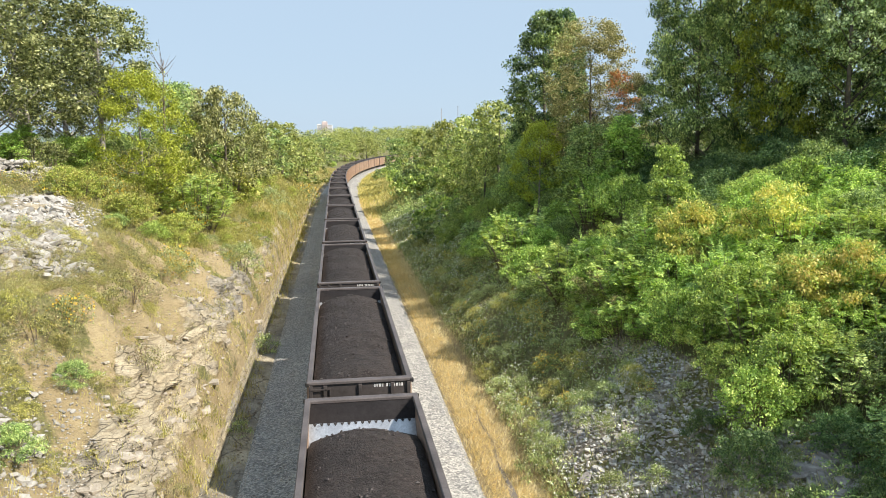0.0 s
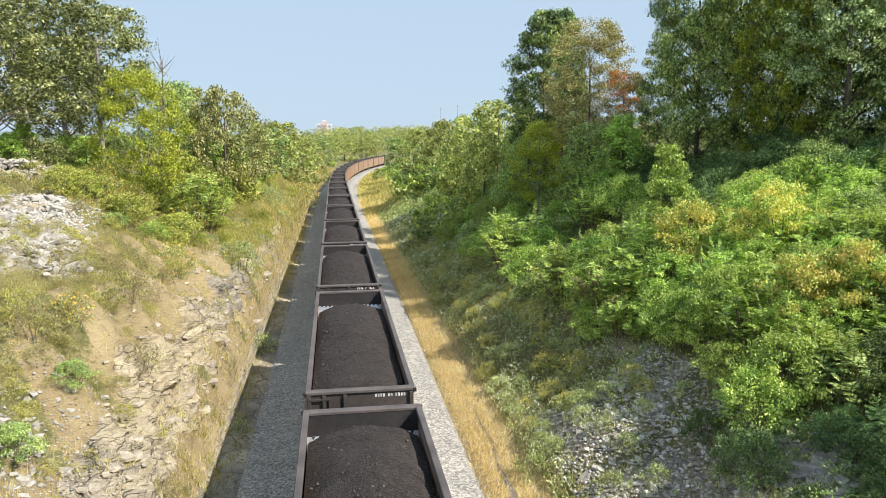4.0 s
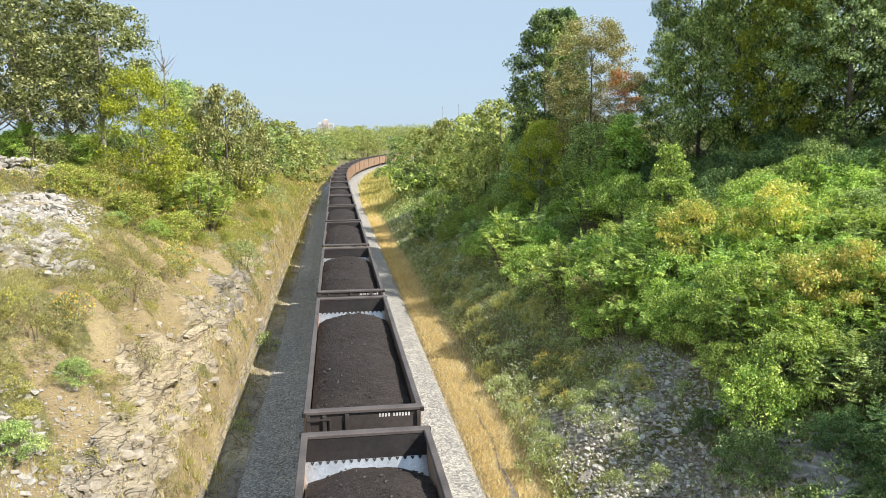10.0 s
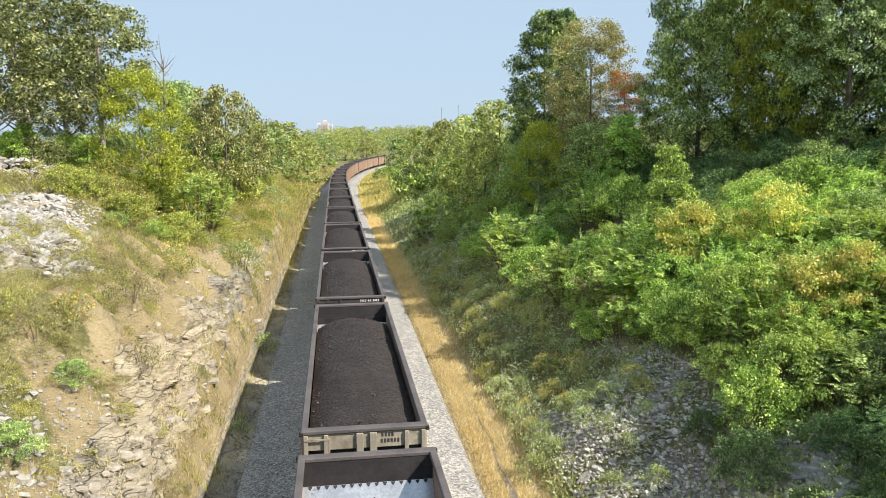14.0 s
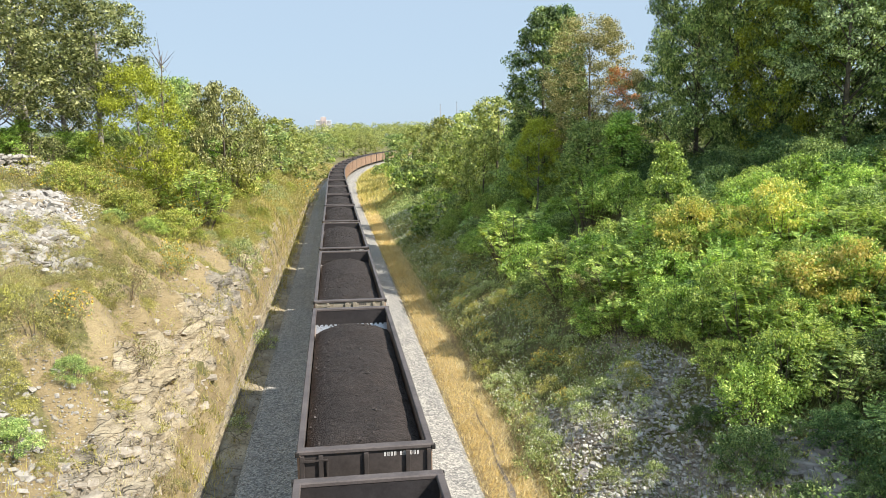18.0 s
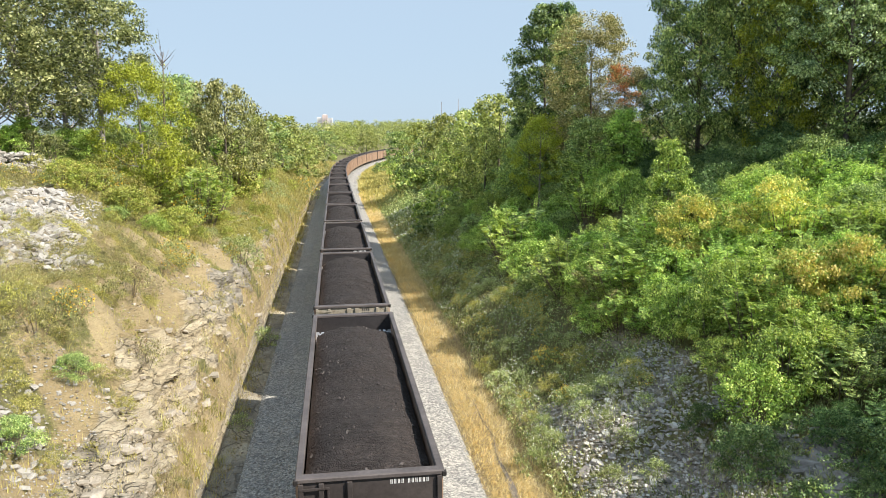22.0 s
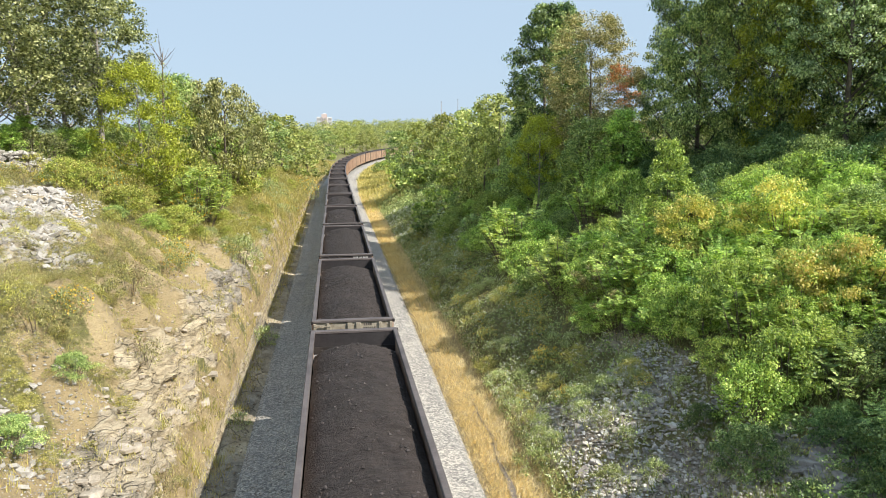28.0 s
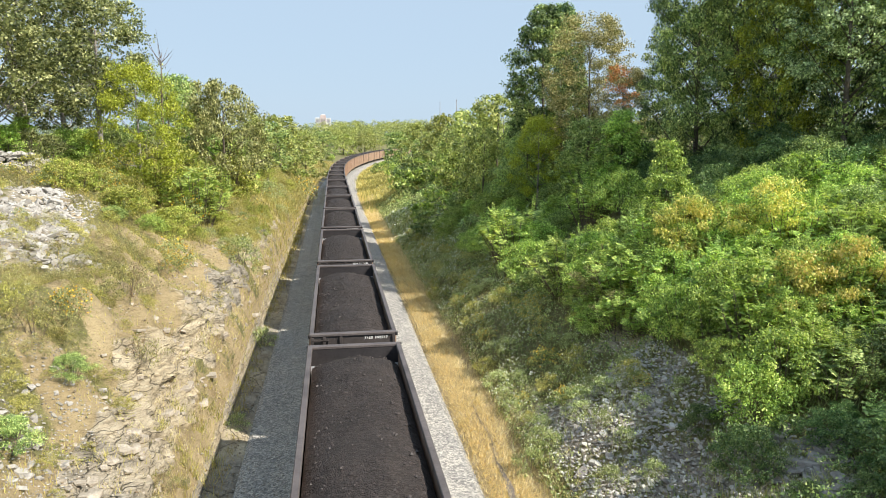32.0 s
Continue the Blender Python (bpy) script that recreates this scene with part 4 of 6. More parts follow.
tree_kind("brown", "vine_tree", "tree with browning feathery leaves in early autumn", 6, 12, 5.6, 1.0, (0.7, 0.9, 1.0, 0.95, 0.8, 0.45), G_BROWN, 400, 90, 0.5, 0.115, 0.14, 24)
tree_kind("yellow", "locust_tree", "yellow-green locust tree with fine drooping leaves", 7, 8, 6, 1.2, ROUND, G_YELLOW, 210, 80, 0.55, 0.16, 0.14, 16, PALE_BARK, 0.4)
tree_kind("olive", "round_tree", "low round olive-green tree with a dense crown", 8, 7, 7, 1.0, (0.6, 1.0, 1.0, 0.9, 0.7, 0.4), G_OLIVE, 220, 66, 0.55, 0.19, 0.17, 18)
tree_kind("young", "young_tree", "young light green tree rising from the bank", 9, 6, 3.6, 0.2, (0.8, 1.0, 0.9, 0.7, 0.45, 0.2), G_LIGHT, 140, 70, 0.42, 0.14, 0.07, 10)
tree_kind("mid", "broadleaf_tree", "mid-green broadleaf tree beside the railway", 10, 9, 7, 0.5, ROUND, G_MID, 190, 62, 0.7, 0.23, 0.16, 14, tri=True)
tree_kind("pale", "broadleaf_tree", "pale olive broadleaf tree beside the railway bend", 11, 9, 7, 0.4, ROUND, G_FAR, 150, 46, 0.72, 0.3, 0.16, 10, tri=True)
tree_kind("mid_far", "broadleaf_tree", "mid-green broadleaf tree beside the railway bend", 12, 9, 7, 0.4, ROUND, G_MID, 80, 36, 0.8, 0.42, 0.16, 6, tri=True)
tree_kind("pale_far", "broadleaf_tree", "pale olive broadleaf tree beside the railway bend", 13, 9, 7, 0.4, ROUND, G_FAR, 80, 36, 0.8, 0.42, 0.16, 6, tri=True)
frond_bush("sumac", "sumac_shrub", "light green sumac shrub with feathered leaves", 21, 2.6, 3.6, 42, 8, G_LIGHT, 0.62, 9, 0.15)
frond_bush("sumac_gold", "sumac_shrub", "sumac shrub with yellow and gold upper leaves", 22, 2.6, 3.4, 42, 8, G_LIGHT, 0.6, 9, 0.145, second=(G_GOLD, 0.4, "yellow and gold turning leaves"))
frond_bush("sumac_dark", "sumac_shrub", "mid-green sumac shrub with long feathered leaves", 23, 2.8, 3.8, 40, 8, G_MID, 0.75, 9, 0.17)
leaf_bush("bush", "leafy_shrub", "mid-green leafy shrub on the bank", 24, 2.2, 3.0, G_MID, 100, 84, 0.34, 0.095, tri=True)
leaf_bush("bush_light", "leafy_shrub", "light green leafy shrub on the bank", 25, 2.0, 2.8, G_LIGHT, 100, 84, 0.32, 0.09, tri=True)
# dark leaf tones put part of the undergrowth's shade into the colour
leaf_bush("bush_dark", "shade_shrub", "dark green shrub, its leaf tones darkened for the shade of trees", 26, 2.4, 3.4, G_DARK, 100, 80, 0.36, 0.1, tri=True)
leaf_bush("pale_bush_far", "leafy_shrub", "pale green leafy shrub along the far bank", 34, 2.2, 3.0, G_LIGHT, 50, 26, 0.42, 0.24, tri=True)
leaf_bush("olive_bush", "leafy_shrub", "olive-green leafy shrub under the trees", 35, 2.2, 3.0, G_OAK, 80, 44, 0.36, 0.13, tri=True)
leaf_bush("vine", "vine_shrub", "shrub hung with tan dried vine leaves", 27, 2.4, 2.6, G_LIGHT, 90, 80, 0.32, 0.09, second=(G_BROWN, 0.55, "dry tan leaves"))
leaf_bush("weed", "weed_clump", "grey-green weeds dotted with small white flowers", 28, 0.9, 2.0, G_WEED, 60, 30, 0.24, 0.085, 0.35, flowers=(PETAL_W, 0.04, 0.05, "small white flowers"), tri=True)
leaf_bush("sage", "weed_clump", "dull olive weeds drying on the sandy slope", 40, 0.9, 1.6, G_SAGE, 60, 34, 0.22, 0.06, 0.35, second=(G_RUST, 0.2, "dry rust-brown leaves"), tri=True)
leaf_bush("gold_bush", "autumn_shrub", "shrub with yellow-gold and tan autumn leaves", 39, 2.2, 2.8, G_LIGHT, 110, 84, 0.32, 0.09, second=(G_GOLD, 0.68, "gold and tan turning leaves"), tri=True)
leaf_bush("slope_weed", "weed_clump", "yellowish olive weeds on the sunny slope", 36, 1.0, 1.8, G_SLOPE, 64, 30, 0.26, 0.08, 0.35, flowers=(PETAL_W, 0.012, 0.05, "small white flowers"), tri=True)
leaf_bush("slope_bush", "slope_shrub", "low tangled green shrub on the sunny slope", 37, 1.9, 2.6, G_BUSH, 110, 46, 0.3, 0.11, second=(G_SLOPE, 0.35, "yellowish leaves"), tri=True)
leaf_bush("rust_weed", "weed_clump", "dry rust-brown weeds on the sandy slope", 38, 0.9, 1.4, G_RUST, 34, 20, 0.22, 0.06, 0.3, second=(G_SLOPE, 0.5, "olive leaves"), tri=True)
leaf_bush("goldenrod", "weed_clump", "weeds topped with yellow goldenrod flowers", 29, 0.9, 1.7, G_WEED, 50, 30, 0.22, 0.085, 0.3, flowers=(PETAL_Y, 0.16, 0.07, "yellow flower heads"), tri=True)


def place(kind, x, y, h, w, sink=0.0, turn=None, group=""):
    root, h0, w0 = PLANTS[kind]
    a = random.uniform(0, 360) if turn is None else turn
    k = w / w0
    m = pose(x, y, ground_at(x, y) - sink, 0, 0, a) @ Matrix.Diagonal((k, k, min(max(h / h0, k * 0.7), k * 1.45), 1))
    ob = copy_thing(root, m)
    return tagged(ob, group=group) if group else ob


random.seed(4)


def tree(kind, x, y, h, w):
    made = place(kind, x, y, h, w, 0.1, group="trees along the cutting")
    if kind == "brown" and h > 10.5:
        rng_red = np.random.default_rng(15)
        c, pts, off = crown_points(rng_red, 18, 46, 8.4, 1.8, 5.8, ROUND, 0.42, 0.3)
        aim = Matrix.Rotation(-made.matrix_basis.to_euler().z, 3, "Z") @ Vector((0.9, -2.3, 0))
        part("red_leaves", quads_mesh("red_leaves", leaves(rng_red, pts + np.array(aim), 0.14), G_RED), made, "orange-red autumn leaves")


def shrub(kind, x, y, h, w):
    place(kind, x, y, h, w, 0.15, group="shrubs on the banks")


# trees of the two banks: kind, x, y, height, width
tree("oak", -22.2, 58.0, 13.5, 13.5)
tree("oak2", -18.4, 62.0, 12.7, 8.2)
tree("oak2", -22.0, 50.0, 12.0, 9.3)
tree("oak", -23.5, 70.0, 10.1, 9.8)
tree("yellow", -13.1, 52.0, 8.8, 6.1)
tree("mid", -15.2, 72.0, 8.3, 6.7)
tree("olive", -10.0, 68.0, 9.8, 7.1)
tree("olive", -15.0, 80.0, 7.9, 6.8)
tree("pale", -10.9, 95.0, 6.9, 6.7)
tree("pale_far", -9.3, 130.0, 6.8, 10.1)
tree("pale_far", -6.1, 160.0, 8.2, 9.0)
tree("mid_far", -11.2, 120.0, 6.0, 8.4)
tree("pale_far", -7.4, 140.0, 7.6, 8.7)
tree("young", -21.2, 52.0, 2.4, 2.6)
tree("young", -17.8, 56.0, 2.6, 2.7)
tree("tower", 17.1, 62.0, 15.0, 6.2)
tree("tower", 19.9, 66.0, 15.4, 4.6)
tree("brown", 19.0, 56.0, 13.0, 7.0)
tree("brown", 23.3, 60.0, 7.0, 5.6)
tree("dark", 23.2, 47.0, 15.2, 6.9)
tree("dark2", 24.4, 44.5, 16.2, 8.4)
tree("dark", 25.9, 42.0, 16.5, 8.8)
tree("dark2", 28.0, 39.0, 14.8, 8.5)
tree("sunlit", 25.4, 35.4, 12.6, 6.4)
tree("yellow", 24.6, 40.5, 11.5, 5.6)
tree("dark2", 26.7, 54.0, 10.7, 7.6)
tree("dark", 30.5, 52.0, 13.5, 10.5)
tree("dark", 32.9, 48.0, 12.8, 9.7)
tree("dark", 30.9, 38.0, 13.7, 8.3)
tree("dark", 29.7, 33.0, 7.4, 6.4)
tree("dark2", 34.6, 36.0, 11.7, 7.8)
tree("young", -22.2, 57.0, 2.8, 3.0)
tree("young", 18.4, 48.0, 5.4, 4.4)
tree("mid", 17.0, 50.0, 5.6, 4.6)
tree("young", 14.8, 33.0, 4.8, 2.7)
tree("pale", 16.6, 78.0, 9.0, 7.9)
tree("pale", 15.5, 88.0, 8.8, 7.5)
tree("mid", 17.6, 72.0, 6.2, 5.0)
tree("pale_far", 16.4, 115.0, 9.4, 7.2)
tree("pale_far", 16.5, 150.0, 9.1, 8.2)
tree("mid_far", 16.2, 185.0, 9.7, 8.6)
tree("pale", 13.5, 70.0, 7.3, 5.4)
tree("mid", 14.7, 58.0, 5.9, 5.0)
tree("yellow", 14.7, 55.0, 6.8, 4.2)
tree("pale_far", 15.3, 120.0, 6.2, 7.5)
tree("pale", 14.8, 92.0, 5.8, 6.4)
tree("mid_far", 16.9, 165.0, 4.9, 7.7)
tree("mid_far", 26.4, 330.0, 12.1, 11.6)
tree("pale_far", 13.8, 340.0, 9.9, 11.9)
tree("pale_far", 4.1, 330.0, 7.7, 10.3)
tree("mid_far", -4.3, 290.0, 7.3, 11.3)
tree("pale_far", -9.4, 230.0, 6.7, 10.7)

# an unseen tree added beside the bridge to shade the foot of the thicket
tree("dark", 20.0, 9.0, 9.0, 8.0)
# trees added out of view beside the bank, to shade bank and ballast
tree("dark", 31.5, 32.5, 16.0, 10.0)
tree("dark2", 34.0, 34.0, 17.0, 11.0)


def snag(x, y, h):
    """A bare dead tree with forked twigs."""
    rng = np.random.default_rng(77)
    g = Geo()
    g.tube([(0, 0, -0.3), (0.1, 0, h * 0.5), (0.25, 0.1, h)], [0.14, 0.1, 0.02], 6)
    t = Geo()
    for i in range(26):
        z = h * rng.uniform(0.55, 0.98)
        a, ln = rng.uniform(0, 6.28), rng.uniform(0.5, 1.5)
        p = Vector((0.2 * z / h, 0.1 * z / h, z))
        q = p + Vector((math.cos(a) * ln, math.sin(a) * ln, ln * rng.uniform(0.8, 2.0)))
        t.tube([p, p.lerp(q, 0.5) + Vector((0, 0, -0.08)), q], [0.035, 0.02, 0.006], 4)
    root = tagged(new("dead_tree"), "bare dead tree with forked grey branches", "tree", "trees along the cutting")
    part("trunk", g.mesh("trunk", TWIG), root)
    part("branches", t.mesh("branches", TWIG), root)
    root.matrix_basis = pose(x, y, ground_at(x, y))


snag(-14.2, 64.0, 9.7)

# shrubs that stand out on the banks
shrub("sumac", -9.9, 52.5, 4.2, 5.0)
shrub("goldenrod", -8.4, 37.5, 0.9, 1.5)
shrub("goldenrod", -9.0, 40.0, 0.9, 1.4)
shrub("goldenrod", -16.6, 45.0, 1.0, 1.6)
shrub("rust_weed", -10.6, 47.5, 1.2, 1.7)
shrub("rust_weed", -9.7, 44.0, 1.1, 1.5)
shrub("rust_weed", -8.3, 45.5, 1.0, 1.5)
shrub("bush_light", -10.9, 44.0, 1.1, 1.7)
shrub("bush", -12.6, 43.0, 0.9, 1.4)
shrub("gold_bush", 14.6, 30.2, 2.6, 2.9)
shrub("gold_bush", 17.0, 27.4, 2.8, 3.2)
shrub("sumac_gold", 16.5, 29.0, 2.0, 2.9)
shrub("vine", 11.2, 32.0, 1.8, 2.7)
shrub("vine", 11.3, 29.8, 1.5, 2.1)
shrub("gold_bush", 14.3, 22.0, 2.3, 2.7)
shrub("gold_bush", 15.9, 21.3, 2.4, 2.5)
shrub("sumac", 10.9, 35.5, 2.7, 3.9)
shrub("sumac", 12.1, 30.8, 2.5, 3.6)
shrub("bush_dark", 10.4, 17.8, 1.5, 2.1)
shrub("bush_dark", 10.4, 20.5, 1.0, 1.4)
shrub("sumac_gold", 14.7, 32.5, 1.6, 2.3)
shrub("gold_bush", 16.7, 31.8, 1.5, 2.2)
shrub("gold_bush", 18.5, 30.2, 1.4, 2.1)
shrub("sumac_gold", 20.4, 29.8, 1.4, 2.1)
shrub("gold_bush", 14.7, 29.2, 1.3, 2.0)
shrub("gold_bush", 16.4, 28.2, 1.4, 2.0)
shrub("sumac_gold", 17.5, 26.5, 1.3, 1.9)
shrub("bush", 20.2, 26.8, 1.8, 2.5)
shrub("sumac", 17.1, 48.0, 3.7, 5.2)
shrub("sumac", 10.9, 46.2, 3.6, 5.0)
shrub("sumac", 12.4, 36.5, 2.2, 3.2)
shrub("bush_light", 13.7, 37.6, 2.0, 2.8)
shrub("sumac", 14.6, 43.0, 2.6, 3.6)
shrub("bush_light", 9.9, 68.0, 2.2, 3.2)
shrub("bush_light", 16.0, 65.8, 3.3, 4.6)
shrub("bush_light", 35.2, 46.5, 2.1, 2.9)
shrub("sumac", -11.6, 74.0, 4.1, 5.8)
shrub("slope_bush", -12.0, 56.8, 3.4, 4.9)
shrub("slope_bush", -9.7, 68.8, 3.8, 5.3)
shrub("sumac", -10.7, 57.8, 2.6, 3.6)
shrub("slope_bush", -12.6, 53.0, 2.9, 4.1)
shrub("slope_bush", -14.4, 46.8, 1.2, 1.8)
shrub("bush", -8.9, 24.2, 0.9, 1.2)
shrub("bush", -9.2, 20.0, 1.1, 1.5)
shrub("sage", -7.0, 32.5, 0.4, 0.7)
shrub("sage", -8.9, 31.0, 1.5, 2.2)
shrub("sage", -7.7, 27.8, 1.2, 1.7)
shrub("goldenrod", -8.8, 39.2, 1.5, 2.1)
shrub("weed", -6.3, 46.5, 1.8, 2.5)
shrub("goldenrod", -9.8, 27.2, 1.1, 1.7)
shrub("sage", -10.2, 25.0, 1.3, 2.1)
shrub("weed", -4.6, 29.5, 0.7, 1.0)
shrub("weed", -4.7, 41.5, 1.1, 1.6)
shrub("sage", -5.9, 22.2, 0.7, 1.0)
shrub("goldenrod", -5.2, 126.5, 3.5, 4.9)
shrub("weed", -7.4, 81.0, 2.2, 3.2)
shrub("slope_bush", -8.8, 73.8, 2.1, 2.9)
shrub("bush_light", 11.8, 38.8, 1.9, 2.7)
shrub("bush_light", 12.2, 32.5, 1.6, 2.3)
shrub("vine", 11.2, 31.5, 1.6, 2.2)
shrub("gold_bush", 12.7, 30.2, 1.3, 2.1)
shrub("bush_light", 10.8, 33.0, 1.2, 1.8)
shrub("bush_light", 12.0, 44.8, 2.2, 3.1)
shrub("bush_light", 11.7, 52.5, 2.3, 3.3)
shrub("weed", 5.9, 23.5, 1.0, 1.5)
shrub("weed", 6.8, 25.8, 0.8, 1.2)
shrub("bush_light", -23.4, 54.2, 2.6, 3.7)
shrub("olive_bush", -30.4, 75.5, 2.5, 3.5)
shrub("olive_bush", -20.5, 53.2, 2.6, 3.7)
shrub("olive_bush", -19.9, 55.8, 2.2, 3.1)
shrub("bush_light", -20.3, 60.8, 2.8, 4.1)
shrub("olive_bush", -20.1, 66.5, 2.3, 3.2)
shrub("bush", -19.2, 68.2, 3.3, 4.6)
shrub("olive_bush", -15.9, 62.5, 2.5, 3.5)
shrub("olive_bush", -14.8, 64.5, 2.6, 3.7)
shrub("bush_light", -23.5, 122.2, 4.4, 6.1)
shrub("bush_light", -13.0, 73.5, 3.4, 4.8)
shrub("bush", -11.8, 79.2, 3.4, 4.8)
shrub("olive_bush", -10.5, 88.5, 4.0, 5.5)


def joined_weeds(label, spots):
    """Weeds too small and too many to count, joined into one mesh. spots: kind, matrix."""
    verts, mats = {}, {}
    for kind, m in spots:
        turn, move = np.array(m.to_3x3()), np.array(m.translation)
        for ob in PLANTS[kind][0].children:
            me = ob.data
            if "base" in me.name:
                continue
            co = np.empty(len(me.vertices) * 3, dtype=np.float32)
            me.vertices.foreach_get("co", co)
            per = len(me.polygons[0].vertices)
            co = (co.reshape(-1, 3) @ turn.T + move).reshape(-1, per, 3)
            if per == 4:
                co = np.concatenate([co[:, (0, 1, 2)], co[:, (0, 2, 3)]])
            verts.setdefault(me.materials[0].name, []).append(co)
            mats[me.materials[0].name] = me.materials[0]
    blocks = [np.concatenate(verts[k]) for k in verts]
    me = quads_mesh("weed_patch", np.concatenate(blocks), mats[list(verts)[0]], 3)
    for k in list(verts)[1:]:
        me.materials.append(mats[k])
    me.polygons.foreach_set("material_index", np.repeat(np.arange(len(blocks)), [len(b) for b in blocks]).astype(np.int32))
    return tagged(new("weed_patch", me), label, "weeds", kind="stuff")


def scatter_shrubs(seed, count, s_range, u_range, kinds, size, gap=0.8, edge=None, power=1.3, joined=""):
    """Shrubs at random over a stretch; edge: rows of s and u that bound it towards the track."""
    rng = np.random.default_rng(seed)
    done, spots = [], []
    tries = 0
    while len(done) < count and tries < count * 40:
        tries += 1
        s = s_range[0] + (s_range[1] - s_range[0]) * rng.random() ** power
        u = rng.uniform(*u_range)
        w = rng.uniform(*size)
        if edge and u - w * 0.35 < np.interp(s, [e[0] for e in edge], [e[1] for e in edge]):
            continue
        if any((s - a) ** 2 + (u - b) ** 2 < ((w + c) * 0.5 * gap) ** 2 for a, b, c in done):
            continue
        done.append((s, u, w))
        (x, y, z), a = on_line(s, u)
        kind, tall = kinds[int(rng.integers(len(kinds)))], rng.uniform(0.55, 0.8)
        if joined:
            k = w / PLANTS[kind][2]
            spots.append((kind, pose(x, y, ground_at(x, y) - 0.06, 0, 0, rng.uniform(0, 360)) @ Matrix.Diagonal((k, k, k * tall * 1.6, 1))))
        else:
            place(kind, x, y, w * tall, w, 0.12, group="shrubs on the banks")
    if joined:
        joined_weeds(joined, spots)


THICKET = [(14, 10.9), (17.5, 10.8), (19.5, 10.6), (22.8, 11.4), (26, 10.8), (31, 9.3), (35, 8.7), (50, 9.0), (82, 9.4)]
scatter_shrubs(11, 115, (19.0, 34), (10.5, 25), ("sumac", "bush_light", "sumac", "bush_light", "sumac", "sumac_dark", "sumac", "bush_light"), (1.9, 3.2), 0.42, THICKET, 1.0)
scatter_shrubs(14, 20, (13.5, 19.5), (12.3, 19), ("bush_dark", "bush_dark", "bush", "sumac_dark"), (1.5, 2.6), 0.45, THICKET, 1.0)
scatter_shrubs(1, 40, (33, 52), (8.6, 23), ("bush_light", "sumac_dark", "bush", "sumac", "bush_light"), (2.0, 3.6), 0.5, THICKET)
scatter_shrubs(9, 44, (48, 78), (8.6, 20), ("bush_light", "sumac", "bush_light", "bush", "sumac_dark"), (2.0, 3.6), 0.5, THICKET)
scatter_shrubs(2, 110, (24, 80), (6.3, 10.5), ("weed", "weed", "goldenrod", "slope_weed"), (0.6, 1.6), 0.5, joined="grey-green weeds on the shaded bank")
scatter_shrubs(18, 12, (14.5, 19), (10.8, 14), ("weed", "bush_dark"), (0.6, 1.2), 0.9, None, 1.0)
scatter_shrubs(12, 16, (17, 27), (6.6, 11.5), ("weed", "weed"), (0.7, 1.3), 1.0)
# mostly dark-leaved shrubs, to deepen the shade between the trunks
scatter_shrubs(13, 50, (31, 50), (17, 34), ("bush_dark", "bush_dark", "bush_dark", "bush"), (2.4, 4.2), 0.4, None, 1.0)
scatter_shrubs(4, 70, (44, 74), (-18.5, -9.4), ("slope_bush", "slope_bush", "slope_weed", "slope_bush", "goldenrod"), (1.4, 2.8), 0.45, None, 1.1)
scatter_shrubs(15, 46, (70, 120), (-22, -8.2), ("slope_bush", "slope_weed", "slope_bush"), (1.6, 3.2), 0.5, None, 1.1)
scatter_shrubs(5, 90, (22, 52), (-24, -10.4), ("slope_weed", "sage", "sage", "goldenrod", "slope_weed", "rust_weed"), (0.7, 1.6), 0.55, None, 1.2)
scatter_shrubs(16, 60, (19, 46), (-12, -7.6), ("rust_weed", "slope_weed", "slope_weed"), (0.35, 1.0), 0.8, None, 1.0, "small olive and rust weeds on the sandy slope")
scatter_shrubs(17, 10, (76, 90), (-38, -20), ("slope_weed", "slope_bush", "goldenrod"), (1.2, 2.2), 0.8, None, 1.0)
scatter_shrubs(21, 190, (18.5, 38), (-14.5, -9.6), ("rust_weed", "sage", "sage", "sage", "slope_weed"), (0.5, 1.3), 0.45, None, 1.0, "rust and olive weeds among the sand gullies")
scatter_shrubs(22, 90, (46, 110), (-9.4, -5.6), ("slope_weed", "slope_bush", "weed", "goldenrod", "slope_weed"), (0.8, 1.9), 0.5, None, 1.0, "yellowish weeds hanging over the rock edge")
scatter_shrubs(6, 26, (80, 200), (-14, -7.5), ("pale_bush_far", "slope_weed"), (0.9, 1.8), 0.7)


def far_woods(name, label, seed, spots, mat, leaf, per):
    """Rows of distant crowns as one mass of leaf clumps."""
    rng = np.random.default_rng(seed)
    out = []
    for x, y, h, w in spots:
        z = ground_at(x, y)
        c, pts, off = crown_points(rng, per // 12, 12, h, w, h * 0.1, (0.8, 1.0, 0.95, 0.75, 0.4), w * 0.13, 0.6)
        out.append(leaves(rng, pts + np.array([x, y, z]), leaf, 0.7, out=off))
    return tagged(new(name, quads_mesh(name, np.concatenate(out), mat)), label, "woods", kind="stuff")


rng_far = np.random.default_rng(9)
for tone, name in ((G_MID, "green"), (G_LIGHT, "pale green")):
    spots = []
    for count, s0, s1, u0, u1 in ((22, 72, 130, 8.6, 26), (18, 120, 270, 9.0, 30), (16, 110, 300, -45, -10)):
        for i in range(count):
            (x, y, z), a = on_line(s0 + (s1 - s0) * rng_far.random() ** 1.3, rng_far.uniform(u0, u1))
            w = rng_far.uniform(2.8, 5.0)
            spots.append((x, y, w * 0.7, w))
    far_woods("far_bank_growth", name + " leafy growth along the far banks", 36, spots, tone, 0.36, 540)
spots = []
